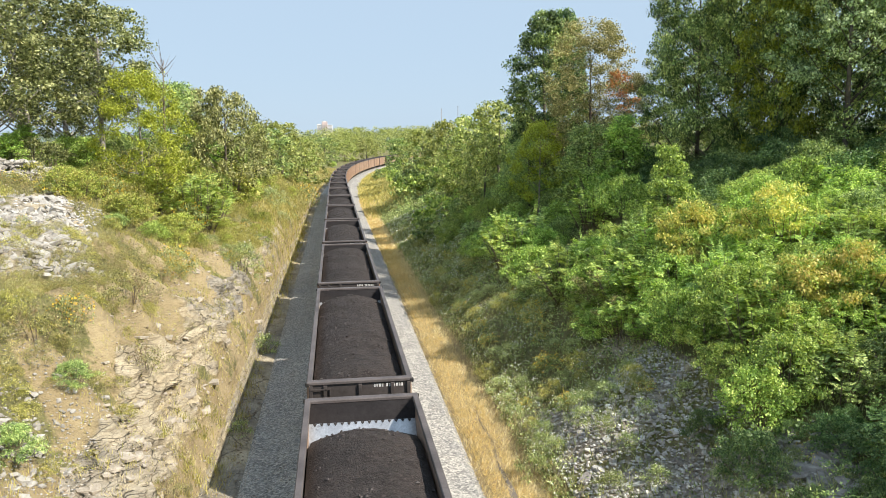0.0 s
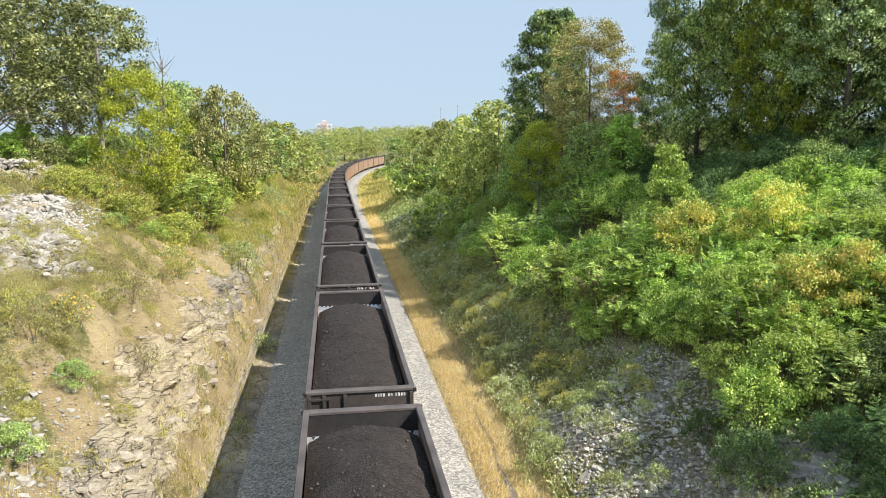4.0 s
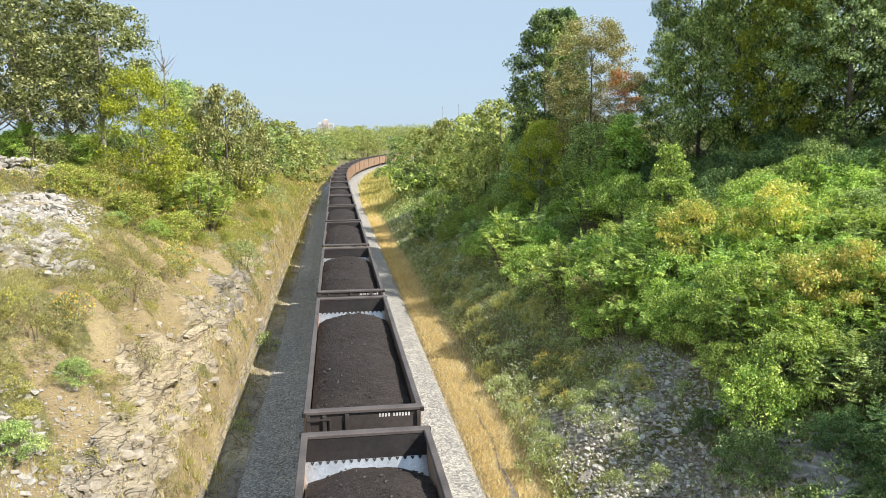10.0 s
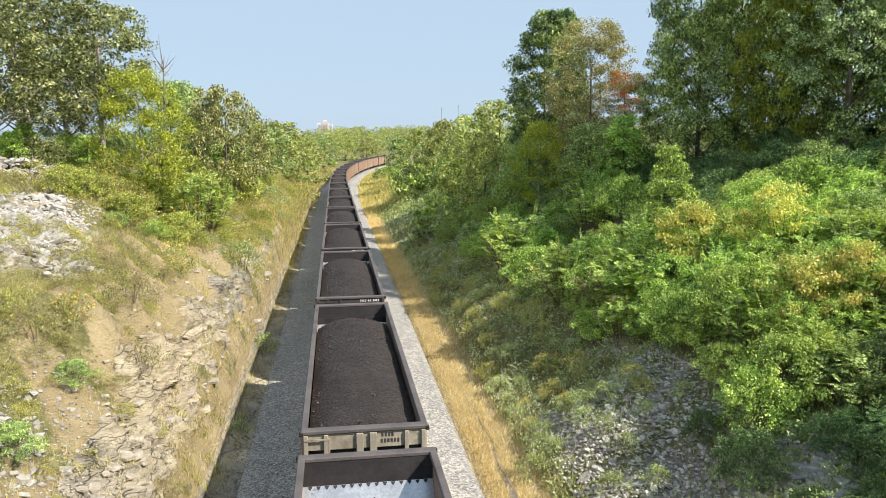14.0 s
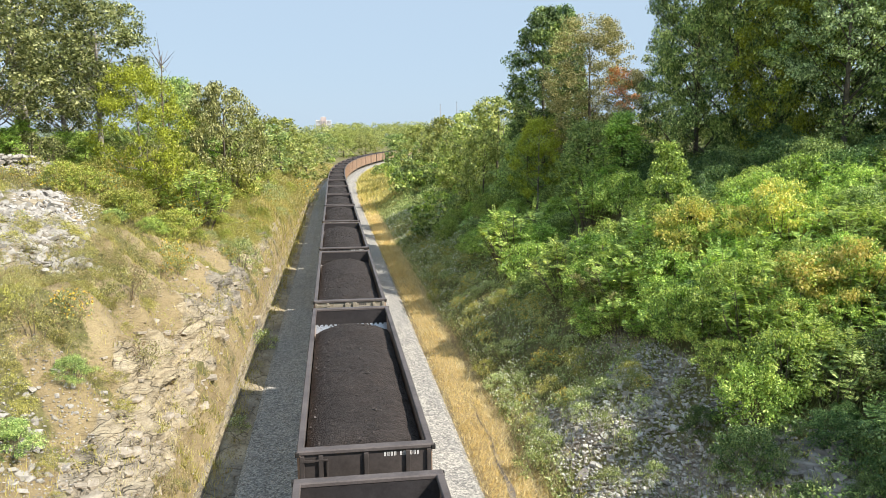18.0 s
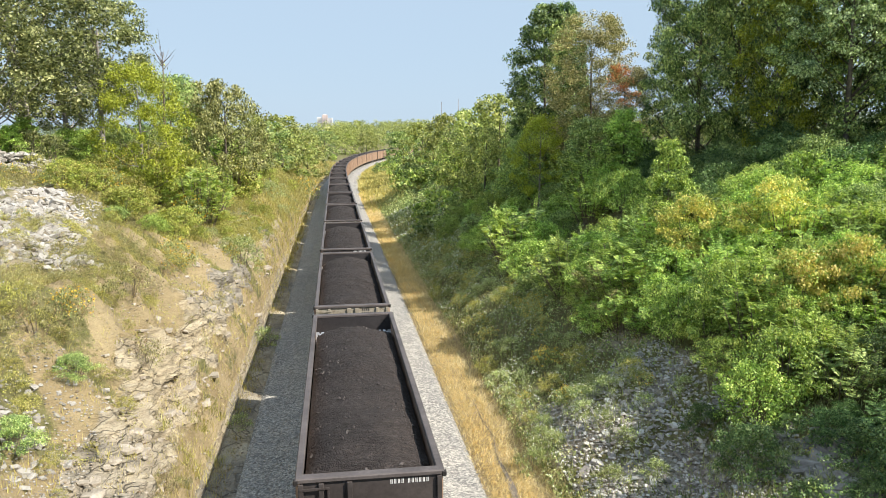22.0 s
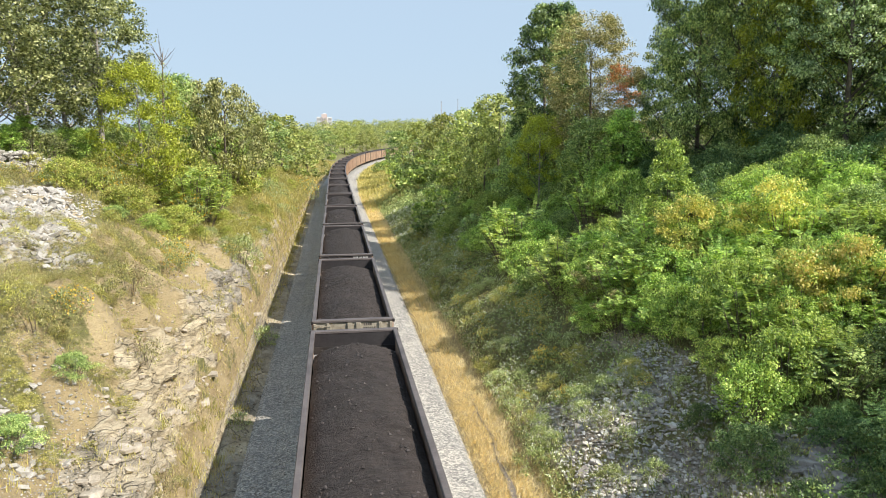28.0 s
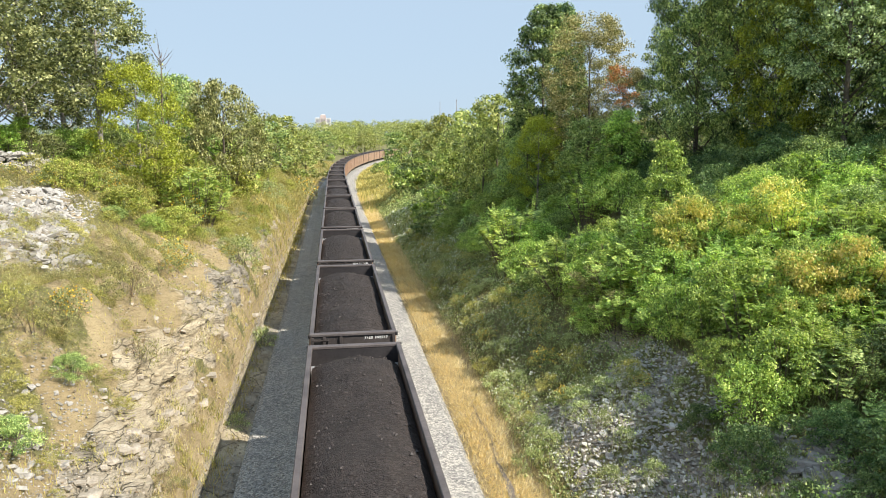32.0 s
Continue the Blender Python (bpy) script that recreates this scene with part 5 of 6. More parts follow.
for i in range(150):
    s, u = rng_far.uniform(190, 460), rng_far.choice([-1, 1]) * rng_far.uniform(14, 120)
    if u > 0 and s < 330 and u < 26:
        u += 26
    (x, y, z), a = on_line(s, u)
    rise = 3.6 if x > 0 and s > 280 else 0.0
    spots.append((x, y, rng_far.uniform(4.5, 7) * (1 + (s - 190) / 500) + rise, rng_far.uniform(7, 12)))
for i in range(64):
    a = rng_far.uniform(-0.03, 0.13)
    r = rng_far.uniform(400, 460) if a < 0.065 else rng_far.uniform(530, 600)
    x, y = r * math.sin(a), r * math.cos(a)
    top = 11.06 + r * (0.0165 + 0.022 * max(a, 0)) + rng_far.uniform(-2.4, 0.8)
    spots.append((x, y, top - ground_at(x, y), rng_far.uniform(9, 15)))
far_woods("far_woods", "pale green woods behind the railway bend", 31, spots, G_FAR, 0.62, 420)
# hill crowns, whose distance haze comes from their leaf colour
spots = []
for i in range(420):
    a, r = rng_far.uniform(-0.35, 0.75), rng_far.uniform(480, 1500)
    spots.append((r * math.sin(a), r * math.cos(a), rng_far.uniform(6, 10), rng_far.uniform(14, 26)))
far_woods("hill_woods", "green woods on distant hills, with haze tinted into the leaves", 32, spots, G_HILL, 1.5, 290)
for root, h, w in PLANTS.values():
    for ob in [*root.children_recursive, root]:
        bpy.data.objects.remove(ob)


# ---- grasses ----
SLOPE_EDGE = [(15, -11.9), (24, -11.3), (33, -10.4), (40, -9.2), (50, -7.7), (60, -6.9), (75, -5.6), (120, -4.8)]


def blades(rng, pts, length, width, lean=0.5, wind=(0, 0)):
    n = len(pts)
    a = rng.uniform(0, 6.28, n)
    ln = length * rng.uniform(0.5, 1.3, n)
    d = np.stack([np.cos(a) * lean * rng.random(n) + wind[0], np.sin(a) * lean * rng.random(n) + wind[1], np.ones(n)], 1)
    tip = pts + unit(d) * ln[:, None]
    b = rng.uniform(0, 6.28, n)
    s = np.stack([np.cos(b), np.sin(b), np.zeros(n)], 1) * (width * 0.5)
    return np.stack([pts - s, pts + s, tip], 1)


def grass(name, label, seed, n, s_range, u_range, length, width, mat, lean=0.6, power=2.0, patch=0.0, wind=(0, 0), edge=None, rut=None):
    rng = np.random.default_rng(seed)
    s = s_range[0] + (s_range[1] - s_range[0]) * rng.random(n) ** power
    u = rng.uniform(u_range[0], u_range[1], n) + rng.normal(size=n) * 0.12
    if rut:
        track = rut[0] + 0.12 * np.sin(s * 0.5) + 0.05 * np.sin(s * 1.7)
        keep = (np.abs(u - track) > rut[1] * np.clip((34 - s) / 12, 0.15, 1)) | (rng.random(n) < 0.06)
        s, u = s[keep], u[keep]
        n = len(s)
    a = np.interp(s, LINE_S, LINE_TURN)
    x = np.interp(s, LINE_S, LINE_X) + u * np.cos(a)
    y = np.interp(s, LINE_S, LINE_Y) - u * np.sin(a)
    if edge:
        keep = (u < np.interp(s, *zip(*edge)) + waves(x, y, 4.0, 44) * 0.7) | (rng.random(n) < 0.2)
        keep &= (height(x, y)[1] < 0.5) | (rng.random(n) < 0.04)
        x, y, s = x[keep], y[keep], s[keep]
    n = len(x)
    if patch:
        keep = waves(x, y, 2.2, seed) + rng.normal(size=n) * 0.25 > patch
        x, y = x[keep], y[keep]
        s = s[keep]
    z = height(x, y)[0]
    p = np.stack([x, y, z - 0.02], 1)
    grow = np.clip(s / 45, 1.0, 4.0)
    q = blades(rng, p, length, width, lean, wind)
    q = p[:, None] + (q - p[:, None]) * np.stack([grow, grow, np.clip(grow, 1, 1.5)], 1)[:, None]
    return tagged(new(name, quads_mesh(name, q, mat, 3)), label, "grass", kind="stuff")


grass("dry_grass", "golden dry grass strip beside the ballast", 51, 60000, (14, 150), (4.05, 5.45), 0.27, 0.022, STRAW, 2.2, 1.9, wind=(0.5, -0.9), rut=(5.0, 0.13))
grass("faded_grass", "faded grey-tan grass beside the golden strip", 59, 34000, (14, 140), (5.3, 6.5), 0.32, 0.022, FADED, 2.0, 1.8, wind=(0.4, -0.8))
grass("verge_grass", "yellowing grass on the railway verge", 52, 16000, (110, 330), (4.3, 12.0), 0.5, 0.05, HAY, 0.7, 1.0)
grass("slope_grass", "thin yellow grass on the sandy slope", 53, 90000, (18, 120), (-26, -5.0), 0.42, 0.02, HAY, 0.9, 1.4, patch=-0.1, edge=SLOPE_EDGE)
grass("green_grass", "olive-green grass among the slope weeds", 57, 90000, (20, 130), (-28, -5.0), 0.4, 0.02, G_SLOPE, 1.0, 1.3, patch=-0.1, edge=SLOPE_EDGE)
grass("ledge_grass", "sparse dry tufts on the rock face", 54, 22000, (16, 110), (-9.0, -4.5), 0.3, 0.018, HAY, 0.8, 1.3, patch=0.25)
grass("toe_grass", "yellow tufts along the foot of the rock face", 58, 12000, (16, 110), (-5.8, -4.5), 0.34, 0.02, HAY, 0.8, 1.3, patch=0.2)
grass("apron_grass", "tan and yellow dry grass on the foot of the slope", 60, 30000, (16, 90), (-7.0, -5.1), 0.18, 0.018, FADED, 1.6, 1.4, patch=0.2)
grass("apron_tufts", "yellow-green grass tufts on the foot of the slope", 62, 18000, (24, 95), (-6.8, -4.8), 0.4, 0.02, G_SLOPE, 0.9, 1.3, patch=0.45)
grass("bank_weeds", "green weeds covering the shaded bank", 55, 30000, (16, 130), (6.0, 14.0), 0.42, 0.03, G_WEED, 0.9, 1.7, patch=-0.1)
grass("far_grass", "green grass on the far banks", 56, 34000, (66, 260), (-24, -4.9), 0.36, 0.05, HAY, 0.8, 1.2)


def low_growth(name, label, seed, n, s_range, u_range, tall, leaf, mat, patch=-0.3, power=1.4, bare=None, top=False, edge=None, hollows=False):
    """Leafy low growth in uneven patches; bare: a stretch (s, s, u, u) left mostly open."""
    rng = np.random.default_rng(seed)
    s = s_range[0] + (s_range[1] - s_range[0]) * rng.random(n) ** power
    u = rng.uniform(u_range[0], u_range[1], n)
    a = np.interp(s, LINE_S, LINE_TURN)
    x = np.interp(s, LINE_S, LINE_X) + u * np.cos(a)
    y = np.interp(s, LINE_S, LINE_Y) - u * np.sin(a)
    lush = waves(x, y, 2.6, seed) * 0.6 + waves(x, y, 0.9, seed + 1) * 0.5
    keep = lush + rng.normal(size=n) * 0.2 > patch
    if edge:
        keep &= (u < np.interp(s, *zip(*edge)) + waves(x, y, 4.0, 44) * 0.7) | (rng.random(n) < 0.12)
        keep &= (height(x, y)[1] < 0.5) | (rng.random(n) < 0.04)
    if hollows:
        ridge, show = gully(s, u)
        keep &= (ridge < -0.35 + rng.normal(size=n) * 0.2) & (show > 0.4)
    if bare:
        keep &= ~((s > bare[0]) & (s < bare[1]) & (u > bare[2]) & (u < bare[3]) & (rng.random(n) > 0.08))
    x, y, s, lush = x[keep], y[keep], s[keep], lush[keep]
    rise = np.ones(len(x)) * 0.9 if top else rng.random(len(x)) ** 0.7
    z = height(x, y)[0] + tall * rise * np.clip(0.45 + lush * 0.5, 0.15, 1.2)
    q = leaves(rng, np.stack([x, y, z], 1), leaf, 0.5)
    mid = q.mean(1, keepdims=True)
    q = mid + (q - mid) * np.clip(s / 40, 1, 3.5)[:, None, None]
    return tagged(new(name, quads_mesh(name, q[:, 1:], mat, 3)), label, "weeds", kind="stuff")


SCREE = (16.5, 26.5, 6.9, 11.5)
low_growth("bank_growth", "grey-green weeds along the foot of the bank", 81, 90000, (17, 120), (6.0, 11.5), 0.75, 0.13, G_WEED, -0.35, bare=SCREE)
low_growth("bank_growth", "mid-green low growth between the shrubs", 82, 70000, (15, 120), (8.5, 24), 0.8, 0.16, G_MID, -0.3, bare=SCREE)
low_growth("white_flowers", "small white flowers on the weedy bank", 81, 22000, (17, 100), (6.0, 11.5), 0.85, 0.095, PETAL_W, 0.0, bare=SCREE, top=True)
low_growth("dry_stalks", "tan dry stalks among the bank weeds", 85, 26000, (17, 90), (6.0, 11.8), 0.85, 0.09, HAY, -0.1, bare=SCREE)
low_growth("slope_growth", "yellowish olive low growth on the upper slope", 83, 80000, (24, 130), (-26, -5.0), 0.6, 0.1, G_SLOPE, -0.15, edge=SLOPE_EDGE)
low_growth("slope_growth", "olive weeds on the upper slope", 84, 60000, (20, 130), (-24, -5.0), 0.55, 0.11, G_SAGE, 0.1, edge=SLOPE_EDGE)
low_growth("gully_growth", "green weeds in the hollows of the sandy slope", 87, 26000, (20, 48), (-13.5, -7.2), 0.4, 0.075, G_BUSH, -0.15, 1.0, hollows=True)
low_growth("gully_stalks", "dry tan stalks in the hollows of the sandy slope", 88, 16000, (20, 48), (-13.5, -7.2), 0.42, 0.06, G_SAGE, -0.25, 1.0, hollows=True)
low_growth("yellow_flowers", "yellow goldenrod flowers on the slope", 83, 5000, (26, 90), (-20, -8.5), 0.7, 0.07, PETAL_Y, 0.4, top=True, edge=SLOPE_EDGE)



def wheel_rut():
    """A worn rut of bare damp soil in the dry grass."""
    g = Geo()
    for i in range(66):
        s = 14 + i * 0.25
        mid = 5.0 + 0.12 * math.sin(s * 0.5) + 0.05 * math.sin(s * 1.7)
        wide = 0.10 * max(0.1, min(1.0, (30.5 - s) / 8)) * (0.6 + 0.4 * math.sin(s * 0.9) + 0.25 * math.sin(s * 3.7))
        for u in (mid - wide, mid, mid + wide):
            g.v.append((u, s, ground_at(u, s) + (0.03 if u != mid else 0.018)))
    g.f = [(i * 3 + j, i * 3 + j + 1, i * 3 + j + 4, i * 3 + j + 3) for i in range(65) for j in range(2)]
    return tagged(new("wheel_rut", g.mesh("wheel_rut", DAMP)), "dark bare soil rut worn into the dry grass", "rut", kind="stuff")


DAMP = surface("damp_soil", (0.13, 0.11, 0.09), (0.25, 0.215, 0.175), 3.0, 0.95, relief=0.01)
wheel_rut()


def deadwood():
    """Grey dead twigs strewn over the scree."""
    rng = np.random.default_rng(91)
    out = []
    for i in range(420):
        s, u = rng.uniform(16.5, 27), rng.uniform(6.6, 11.6)
        (x, y, z), a = on_line(s, u)
        ln, w, b = rng.uniform(0.15, 0.8), rng.uniform(0.006, 0.014), rng.uniform(0, 6.28)
        d = np.array([math.cos(b), math.sin(b), 0]) * ln / 2
        p0, p1 = np.array([x, y, 0]) - d, np.array([x, y, 0]) + d
        p0[2], p1[2] = ground_at(p0[0], p0[1]) + rng.uniform(0.02, 0.2), ground_at(p1[0], p1[1]) + rng.uniform(0.02, 0.2)
        side = np.array([-math.sin(b), math.cos(b), 0.6]) * w
        out.append([p0 - side, p0 + side, p1 + side * 0.4, p1 - side * 0.4])
    return tagged(new("dead_twigs", quads_mesh("dead_twigs", np.array(out), DRIFT)), "grey dead twigs strewn over the scree", "twigs", kind="stuff")


DRIFT = surface("grey_twig", (0.22, 0.19, 0.16), (0.42, 0.37, 0.32), 3.0, 0.95, relief=0.004)
deadwood()


# ---- far building and poles ----
def tower_block(x, y, z, w, d, h):
    b = tagged(new("apartment_block"), "distant pink and white tower block above the woods", "building")
    g = Geo()
    g.box(-w / 2, -w * 0.18, -d / 2, d / 2, 0, h * 0.82)
    g.box(w * 0.18, w / 2, -d / 2, d / 2, 0, h * 0.78)
    part("side_wing", rounded(g.mesh("side_wing", WALL_WHITE), 0.2), b, "white clad wings")
    g = Geo()
    g.box(-w * 0.18, w * 0.18, -d / 2 - 1, d / 2, 0, h)
    part("core", g.mesh("core", WALL_PINK), b, "pink core")
    g = Geo()
    g.box(-w * 0.1, w * 0.1, -d * 0.3, d * 0.3, h, h + 1)
    part("roof_house", g.mesh("roof_house", WALL_WHITE), b)
    g = Geo()
    g.box(-0.8, 0.8, -0.1, 0.1, 0, 1.2)
    pane = g.mesh("window", GLASS_DARK)
    for i in range(8):
        for k in (-0.42, -0.34, -0.26, -0.1, 0.0, 0.1, 0.26, 0.34, 0.42):
            part("window", pane, b, "", pose(w * k, -d / 2 - (1.05 if abs(k) < 0.15 else 0.05), h * 0.1 + i * h * 0.085))
    b.matrix_basis = pose(x, y, z)


tower_block(-13, 1150, 18.5, 23, 14, 22)


def mast(x, y, h):
    root = tagged(new("pole"), "slim grey pole rising above the trees", "pole", "poles behind the trees")
    g = Geo()
    g.tube([(0, 0, -0.5), (0, 0, h * 0.5), (0, 0, h)], [0.1, 0.09, 0.06], 8)
    part("shaft", g.mesh("shaft", POLE, True), root)
    g = Geo()
    g.tube([(0, 0, h - 0.02), (0, 0, h + 0.25)], [0.09, 0.04], 8)
    part("cap", g.mesh("cap", POLE), root)
    root.matrix_basis = pose(x, y, ground_at(x, y))


for x, y, h in [(23.7, 170.0, 13.0), (27.5, 170.0, 12.7), (32.1, 170.0, 12.3), (38.4, 170.0, 11.5)]:
    mast(x, y, h)


# ---- stones ----
def rock_mesh(seed, mat, flat=0.55):
    bm = bmesh.new()
    bmesh.ops.create_icosphere(bm, subdivisions=1, radius=0.5)
    r = random.Random(seed)
    cuts = [(Vector((r.gauss(0, 1), r.gauss(0, 1), r.gauss(0, 1))).normalized(), r.uniform(0.22, 0.36)) for _ in range(7)]
    for v in bm.verts:
        for n, d in cuts:
            e = v.co.dot(n) - d
            if e > 0:
                v.co -= n * e
        v.co.z *= flat
    me = bpy.data.meshes.new("rock")
    bm.to_mesh(me)
    bm.free()
    me.materials.append(mat)
    return me


def slab_mesh(seed, mat):
    """A broken bed of rock: a flat block with skewed corners."""
    r = random.Random(seed)
    g = Geo()
    n = r.choice((5, 6, 7))
    ring = []
    for i in range(n):
        a = 2 * math.pi * (i + r.uniform(-0.25, 0.25)) / n
        ring.append((0.5 * math.cos(a) * r.uniform(0.75, 1.1), 0.5 * math.sin(a) * r.uniform(0.75, 1.1)))
    g.prism(ring, "z", -0.16, 0.16)
    g.v = [(x + r.uniform(-0.05, 0.05), y + r.uniform(-0.05, 0.05), z + r.uniform(-0.05, 0.05)) for x, y, z in g.v]
    return rounded(g.mesh("rock", mat), 0.03)


ROCKS = {k: [rock_mesh(s * 7 + i, mat, fl) for i in range(6)] for s, (k, mat, fl) in enumerate((("slab", ROCK, 0.45), ("white", WHITE_ROCK, 0.65), ("grey", GREY_ROCK, 0.7)))}

ROCKS["slab"] = [slab_mesh(200 + i, ROCK) for i in range(8)]
ROCKS["grey_slab"] = [slab_mesh(240 + i, GREY_ROCK) for i in range(8)]
ROCKS["pale_slab"] = [slab_mesh(220 + i, WHITE_ROCK) for i in range(8)]


def scatter_rocks(kind, seed, count, s_range, u_range, size, power=1.4, flat=False, sink=-0.08, band=False):
    rng = np.random.default_rng(seed)
    for i in range(count):
        s = s_range[0] + (s_range[1] - s_range[0]) * rng.random() ** power
        u = rng.uniform(*u_range)
        if band:
            v = s
            s, u = band[0][0] + band[0][1] * v + rng.uniform(-3.4, 3.4), band[1][0] + band[1][1] * v + u
        (x, y, z), a = on_line(s, u)
        w = size[0] + (size[1] - size[0]) * rng.random() ** 2.4
        tilt = 12 if flat else 40
        ob = new("rock", ROCKS[kind][i % len(ROCKS[kind])])
        ob.parent = GROUND
        ob.matrix_basis = pose(x, y, ground_at(x, y) - sink * w, rng.uniform(-tilt, tilt), rng.uniform(-tilt, tilt), rng.uniform(0, 360)) @ Matrix.Diagonal((w * rng.uniform(0.8, 1.5), w, w * rng.uniform(0.6, 1.0), 1))


def loose_stones(name, label, seed, n, s_range, u_range, size, mat, lift=0.0, power=1.8, bed=False):
    """Small stones, joined: too many and too small to count."""
    rng = np.random.default_rng(seed)
    s = s_range[0] + (s_range[1] - s_range[0]) * rng.random(n) ** power
    u = rng.uniform(u_range[0], u_range[1], n)
    a = np.interp(s, LINE_S, LINE_TURN)
    x = np.interp(s, LINE_S, LINE_X) + u * np.cos(a)
    y = np.interp(s, LINE_S, LINE_Y) - u * np.sin(a)
    z = np.interp(np.abs(u), [2.2, 3.0, 3.8, 4.2], [-0.2, -0.40, -0.48, -0.6]) if bed else height(x, y)[0]
    base = unit(np.array([[1, 0, 0.2], [-0.2, 1, 0], [-1, -0.1, 0.1], [0.1, -1, -0.1], [0, 0.1, 1], [0, 0, -1]], float)) * 0.5
    tri = np.array([[0, 1, 4], [1, 2, 4], [2, 3, 4], [3, 0, 4], [1, 0, 5], [2, 1, 5], [3, 2, 5], [0, 3, 5]])
    w = size[0] + (size[1] - size[0]) * rng.random(n) ** 2
    v = base[None] * rng.uniform(0.6, 1.25, (n, 6, 1)) * w[:, None, None]
    t = rng.uniform(0, 6.28, n)
    c, sn = np.cos(t)[:, None], np.sin(t)[:, None]
    v = np.stack([v[..., 0] * c - v[..., 1] * sn, v[..., 0] * sn + v[..., 1] * c, v[..., 2] * 0.5], -1)
    v += np.stack([x, y, z + w * 0.15 + lift], 1)[:, None]
    me = bpy.data.meshes.new(name)
    f = (np.arange(n)[:, None, None] * 6 + tri[None]).reshape(-1, 3)
    me.vertices.add(n * 6)
    me.vertices.foreach_set("co", v.astype(np.float32).ravel())
    me.loops.add(f.size)
    me.loops.foreach_set("vertex_index", f.astype(np.int32).ravel())
    me.polygons.add(len(f))
    me.polygons.foreach_set("loop_start", np.arange(len(f), dtype=np.int32) * 3)
    me.polygons.foreach_set("loop_total", np.full(len(f), 3, dtype=np.int32))
    me.materials.append(mat)
    me.update()
    return tagged(new(name, me), label, "stones", kind="stuff")


def island_stone(name, tones):
    m, nt, b = material(name, 0.9)
    rnd = nt.nodes.new("ShaderNodeNewGeometry").outputs["Random Per Island"]
    c = ramp(nt, rnd, [(i / (len(tones) - 1), t) for i, t in enumerate(tones)])
    c = mix(nt, 0.5, c, ramp(nt, noise_tex(nt, coords(nt), 14.0), [(0.3, (0.7, 0.7, 0.7)), (0.7, (1.2, 1.2, 1.2))]), "MULTIPLY")
    nt.links.new(c, b.inputs["Base Color"])
    return m


def rubble_heap(name, label, seed, n, centre, along, across, size, mat, mound=0.0):
    """Broken blocks lying over each other, too many to count."""
    rng = np.random.default_rng(seed)
    kinds = [np.array([v.co[:] for v in me.vertices]) for me in ROCKS["white"] + ROCKS["pale_slab"]]
    polys = [[tuple(p.vertices) for p in me.polygons] for me in ROCKS["white"] + ROCKS["pale_slab"]]
    a, b = rng.uniform(-1, 1, n), rng.uniform(-1, 1, n)
    x = centre[0] + along[0] * a + across[0] * b
    y = centre[1] + along[1] * a + across[1] * b
    z = height(x, y)[0] + mound * (1 - a * a) * (1 - b * b)
    g = Geo()
    for i in range(n):
        k = int(rng.integers(len(kinds)))
        w = size[0] + (size[1] - size[0]) * rng.random() ** 2
        m = np.array(pose(0, 0, 0, rng.uniform(-40, 40), rng.uniform(-40, 40), rng.uniform(0, 360)).to_3x3())
        co = (kinds[k] * np.array([1.25, 1.0, 1.0]) * w) @ m.T + np.array([x[i], y[i], z[i] + w * rng.uniform(0.0, 0.3)])
        o = len(g.v)
        g.v += co.tolist()
        g.f += [tuple(q + o for q in f) for f in polys[k]]
    return tagged(new(name, g.mesh(name, mat)), label, "stones", kind="stuff")


STONE_GREY = island_stone("stone_grey", [(0.17, 0.16, 0.145), (0.31, 0.29, 0.265), (0.44, 0.42, 0.385), (0.56, 0.54, 0.5)])
STONE_PALE = island_stone("stone_pale", [(0.22, 0.16, 0.10), (0.32, 0.26, 0.18), (0.42, 0.36, 0.28), (0.5, 0.45, 0.38)])
STONE_WHITE = island_stone("stone_white", [(0.28, 0.265, 0.24), (0.50, 0.48, 0.44), (0.70, 0.68, 0.64)])
loose_stones("ballast_stones", "loose grey crushed stones on the ballast", 61, 10000, (12, 62), (2.1, 4.15), (0.035, 0.085), STONE_GREY, bed=True)
loose_stones("ballast_stones", "loose grey crushed stones on the ballast", 62, 10000, (12, 62), (-4.2, -2.1), (0.035, 0.085), STONE_GREY, bed=True)
loose_stones("slope_rubble", "pale broken rubble on the rock face", 63, 9000, (14, 90), (-9.0, -4.2), (0.03, 0.14), STONE_PALE)
loose_stones("scree_rubble", "grey broken stones on the shaded bank", 64, 7000, (16, 27.5), (6.6, 11.6), (0.04, 0.24), STONE_WHITE, power=1.0)
loose_stones("ledge_rubble", "white broken stones on the upper slope", 65, 2500, (32, 44), (-16.8, -13.2), (0.06, 0.3), STONE_WHITE, power=1.0)
scatter_rocks("slab", 71, 120, (16, 64), (-8.4, -5.3), (0.2, 0.75), flat=True, sink=0.1)
scatter_rocks("white", 72, 70, (19.0, 25.5), (-10.6, -8.1), (0.12, 0.55), 1.0, sink=0.05)
loose_stones("corner_rubble", "pale grey gravel at the foot of the sandy slope", 66, 2400, (17, 25), (-11.5, -7.6), (0.03, 0.13), STONE_GREY, power=1.0)
scatter_rocks("grey_slab", 74, 100, (16.5, 27), (6.7, 11.4), (0.12, 0.5), 1.0, sink=0.02)
scatter_rocks("white", 77, 130, (17, 27), (7.0, 11.6), (0.16, 0.6), 1.0, sink=0.0)
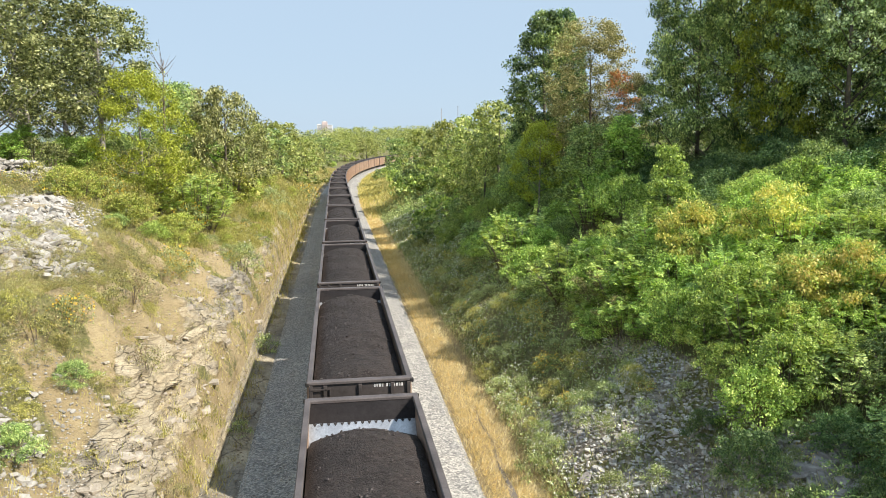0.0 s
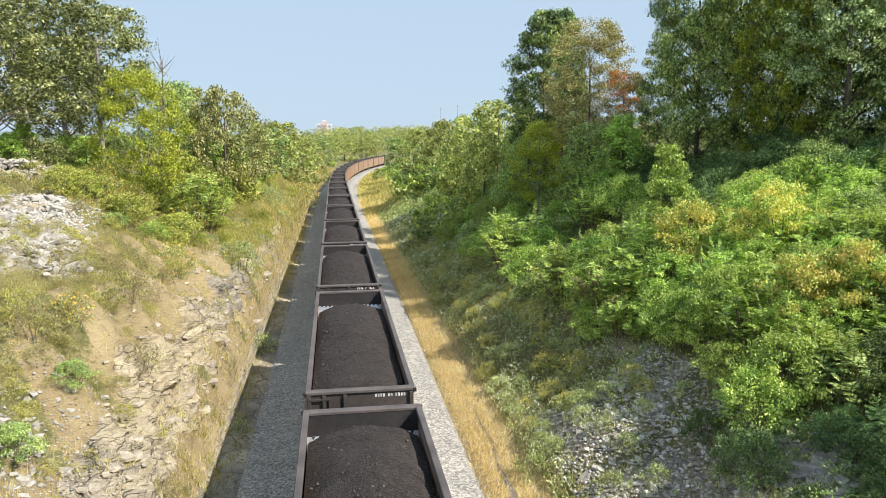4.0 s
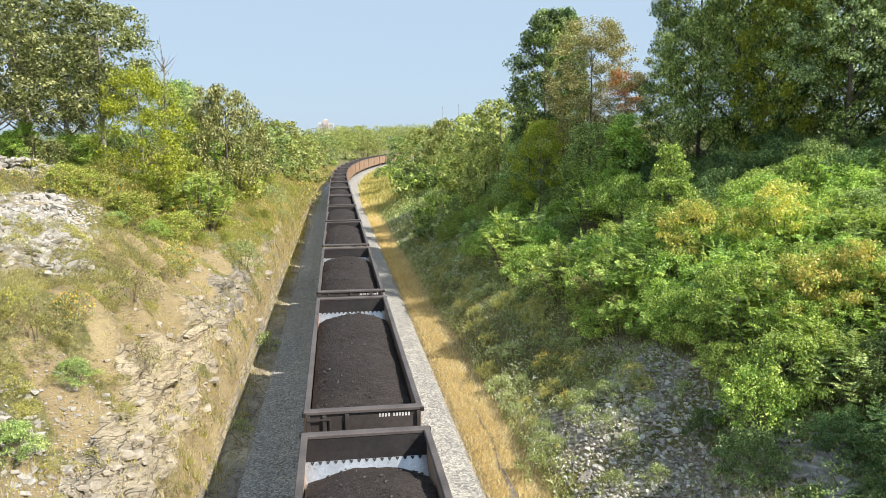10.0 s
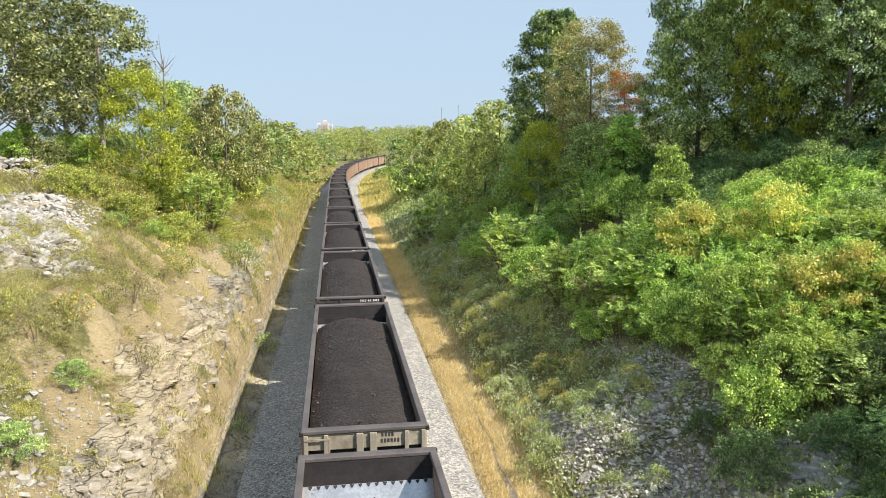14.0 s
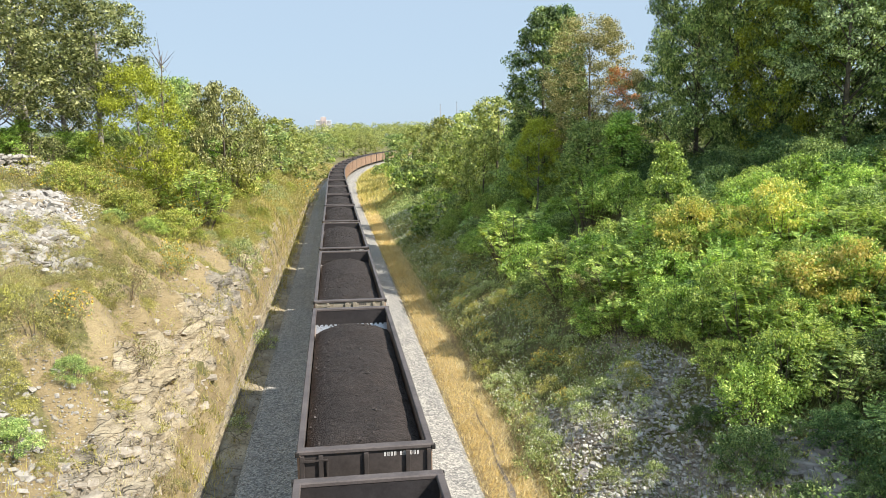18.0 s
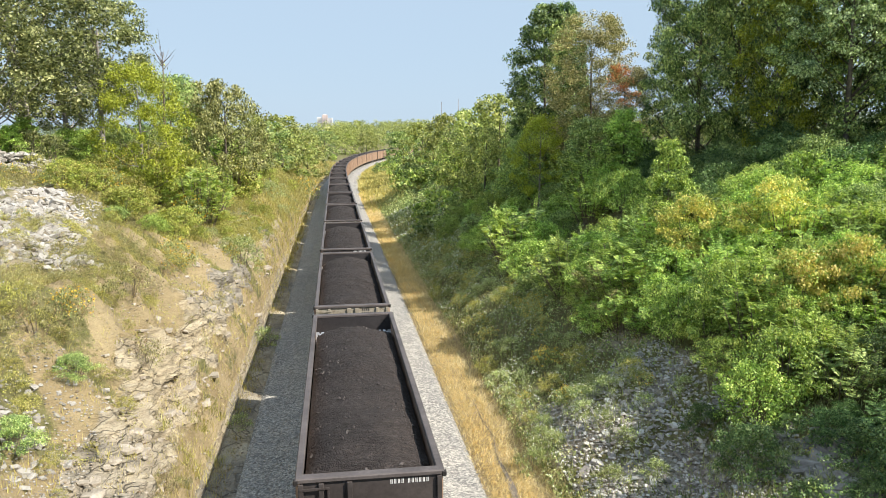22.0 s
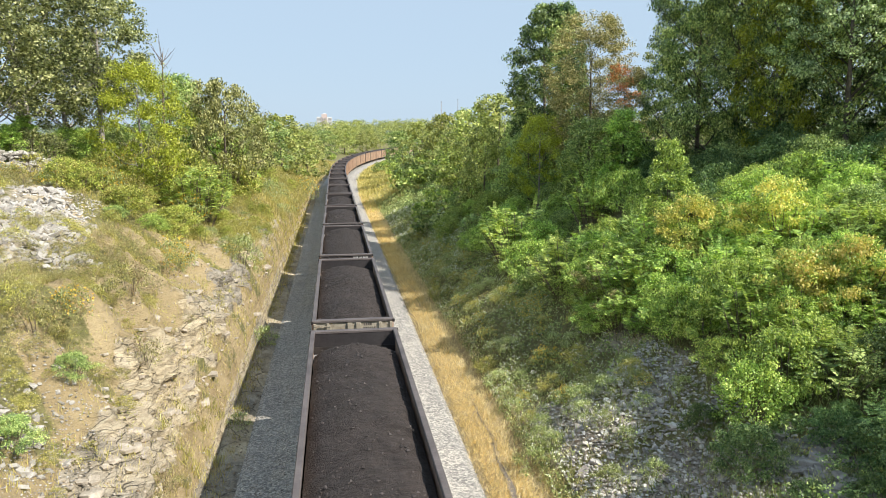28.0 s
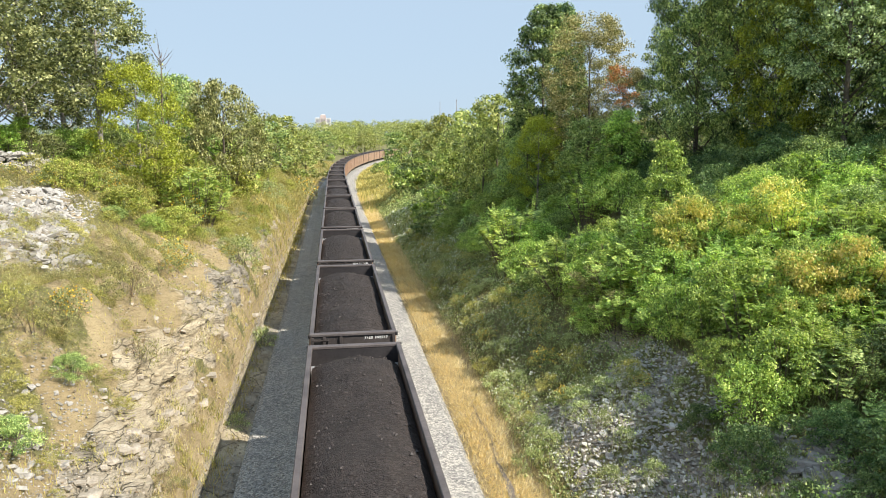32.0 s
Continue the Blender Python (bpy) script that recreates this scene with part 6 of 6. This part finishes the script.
scatter_rocks("grey_slab", 78, 40, (14.5, 19), (10.6, 13.0), (0.5, 1.4), 1.0, flat=True, sink=0.1)
scatter_rocks("pale_slab", 73, 180, (0, 1), (-1.5, 1.5), (0.3, 1.1), 1.0, sink=0.05, band=((35, 7.5), (-13.2, -4.2)))
scatter_rocks("white", 76, 120, (0, 1), (-1.5, 1.5), (0.25, 0.8), 1.0, sink=-0.02, band=((35, 7.5), (-13.2, -4.2)))
STONE_BLOCK = island_stone("stone_block", [(0.20, 0.185, 0.16), (0.30, 0.28, 0.245), (0.39, 0.37, 0.33), (0.46, 0.44, 0.40)])
rubble_heap("rock_heap", "heap of whitish broken rock blocks on the slope", 301, 900, (-14.6, 36.0), (-2.2, 3.9), (1.9, 1.5), (0.2, 0.58), STONE_BLOCK)
rubble_heap("rock_heap", "heap of whitish broken rock blocks up the slope", 302, 380, (-20.6, 51.0), (-3.0, -0.8), (0.5, 1.6), (0.25, 0.7), STONE_BLOCK, 1.1)
rubble_heap("scree_blocks", "pale grey broken blocks on the scree", 305, 420, (8.9, 21.6), (0.7, 4.6), (1.7, 0.0), (0.07, 0.32), STONE_WHITE)
rubble_heap("scree_blocks", "grey broken stones at the foot of the thicket", 306, 170, (11.2, 17.0), (0.5, 1.7), (1.0, 0.2), (0.06, 0.32), STONE_GREY)
rubble_heap("rock_outcrop", "stacked pale grey blocks of a small outcrop", 304, 36, (12.3, 16.2), (0.5, 1.0), (0.5, -0.3), (0.25, 0.6), GREY_ROCK, 0.15)
rubble_heap("rock_heap", "grey-white broken blocks at the foot of the slope", 303, 150, (-9.6, 21.0), (-0.4, 2.6), (1.2, 0.2), (0.10, 0.34), STONE_BLOCK)
scatter_rocks("slab", 173, 90, (19, 52), (-8.4, -6.0), (0.2, 0.6), 1.2, flat=True, sink=0.12)
scatter_rocks("slab", 171, 150, (18, 62), (-8.4, -5.5), (0.08, 0.34), 1.2, sink=0.04)
scatter_rocks("slab", 172, 50, (17, 32), (-9.6, -6.4), (0.12, 0.5), 1.2, flat=True, sink=0.08)

motions()
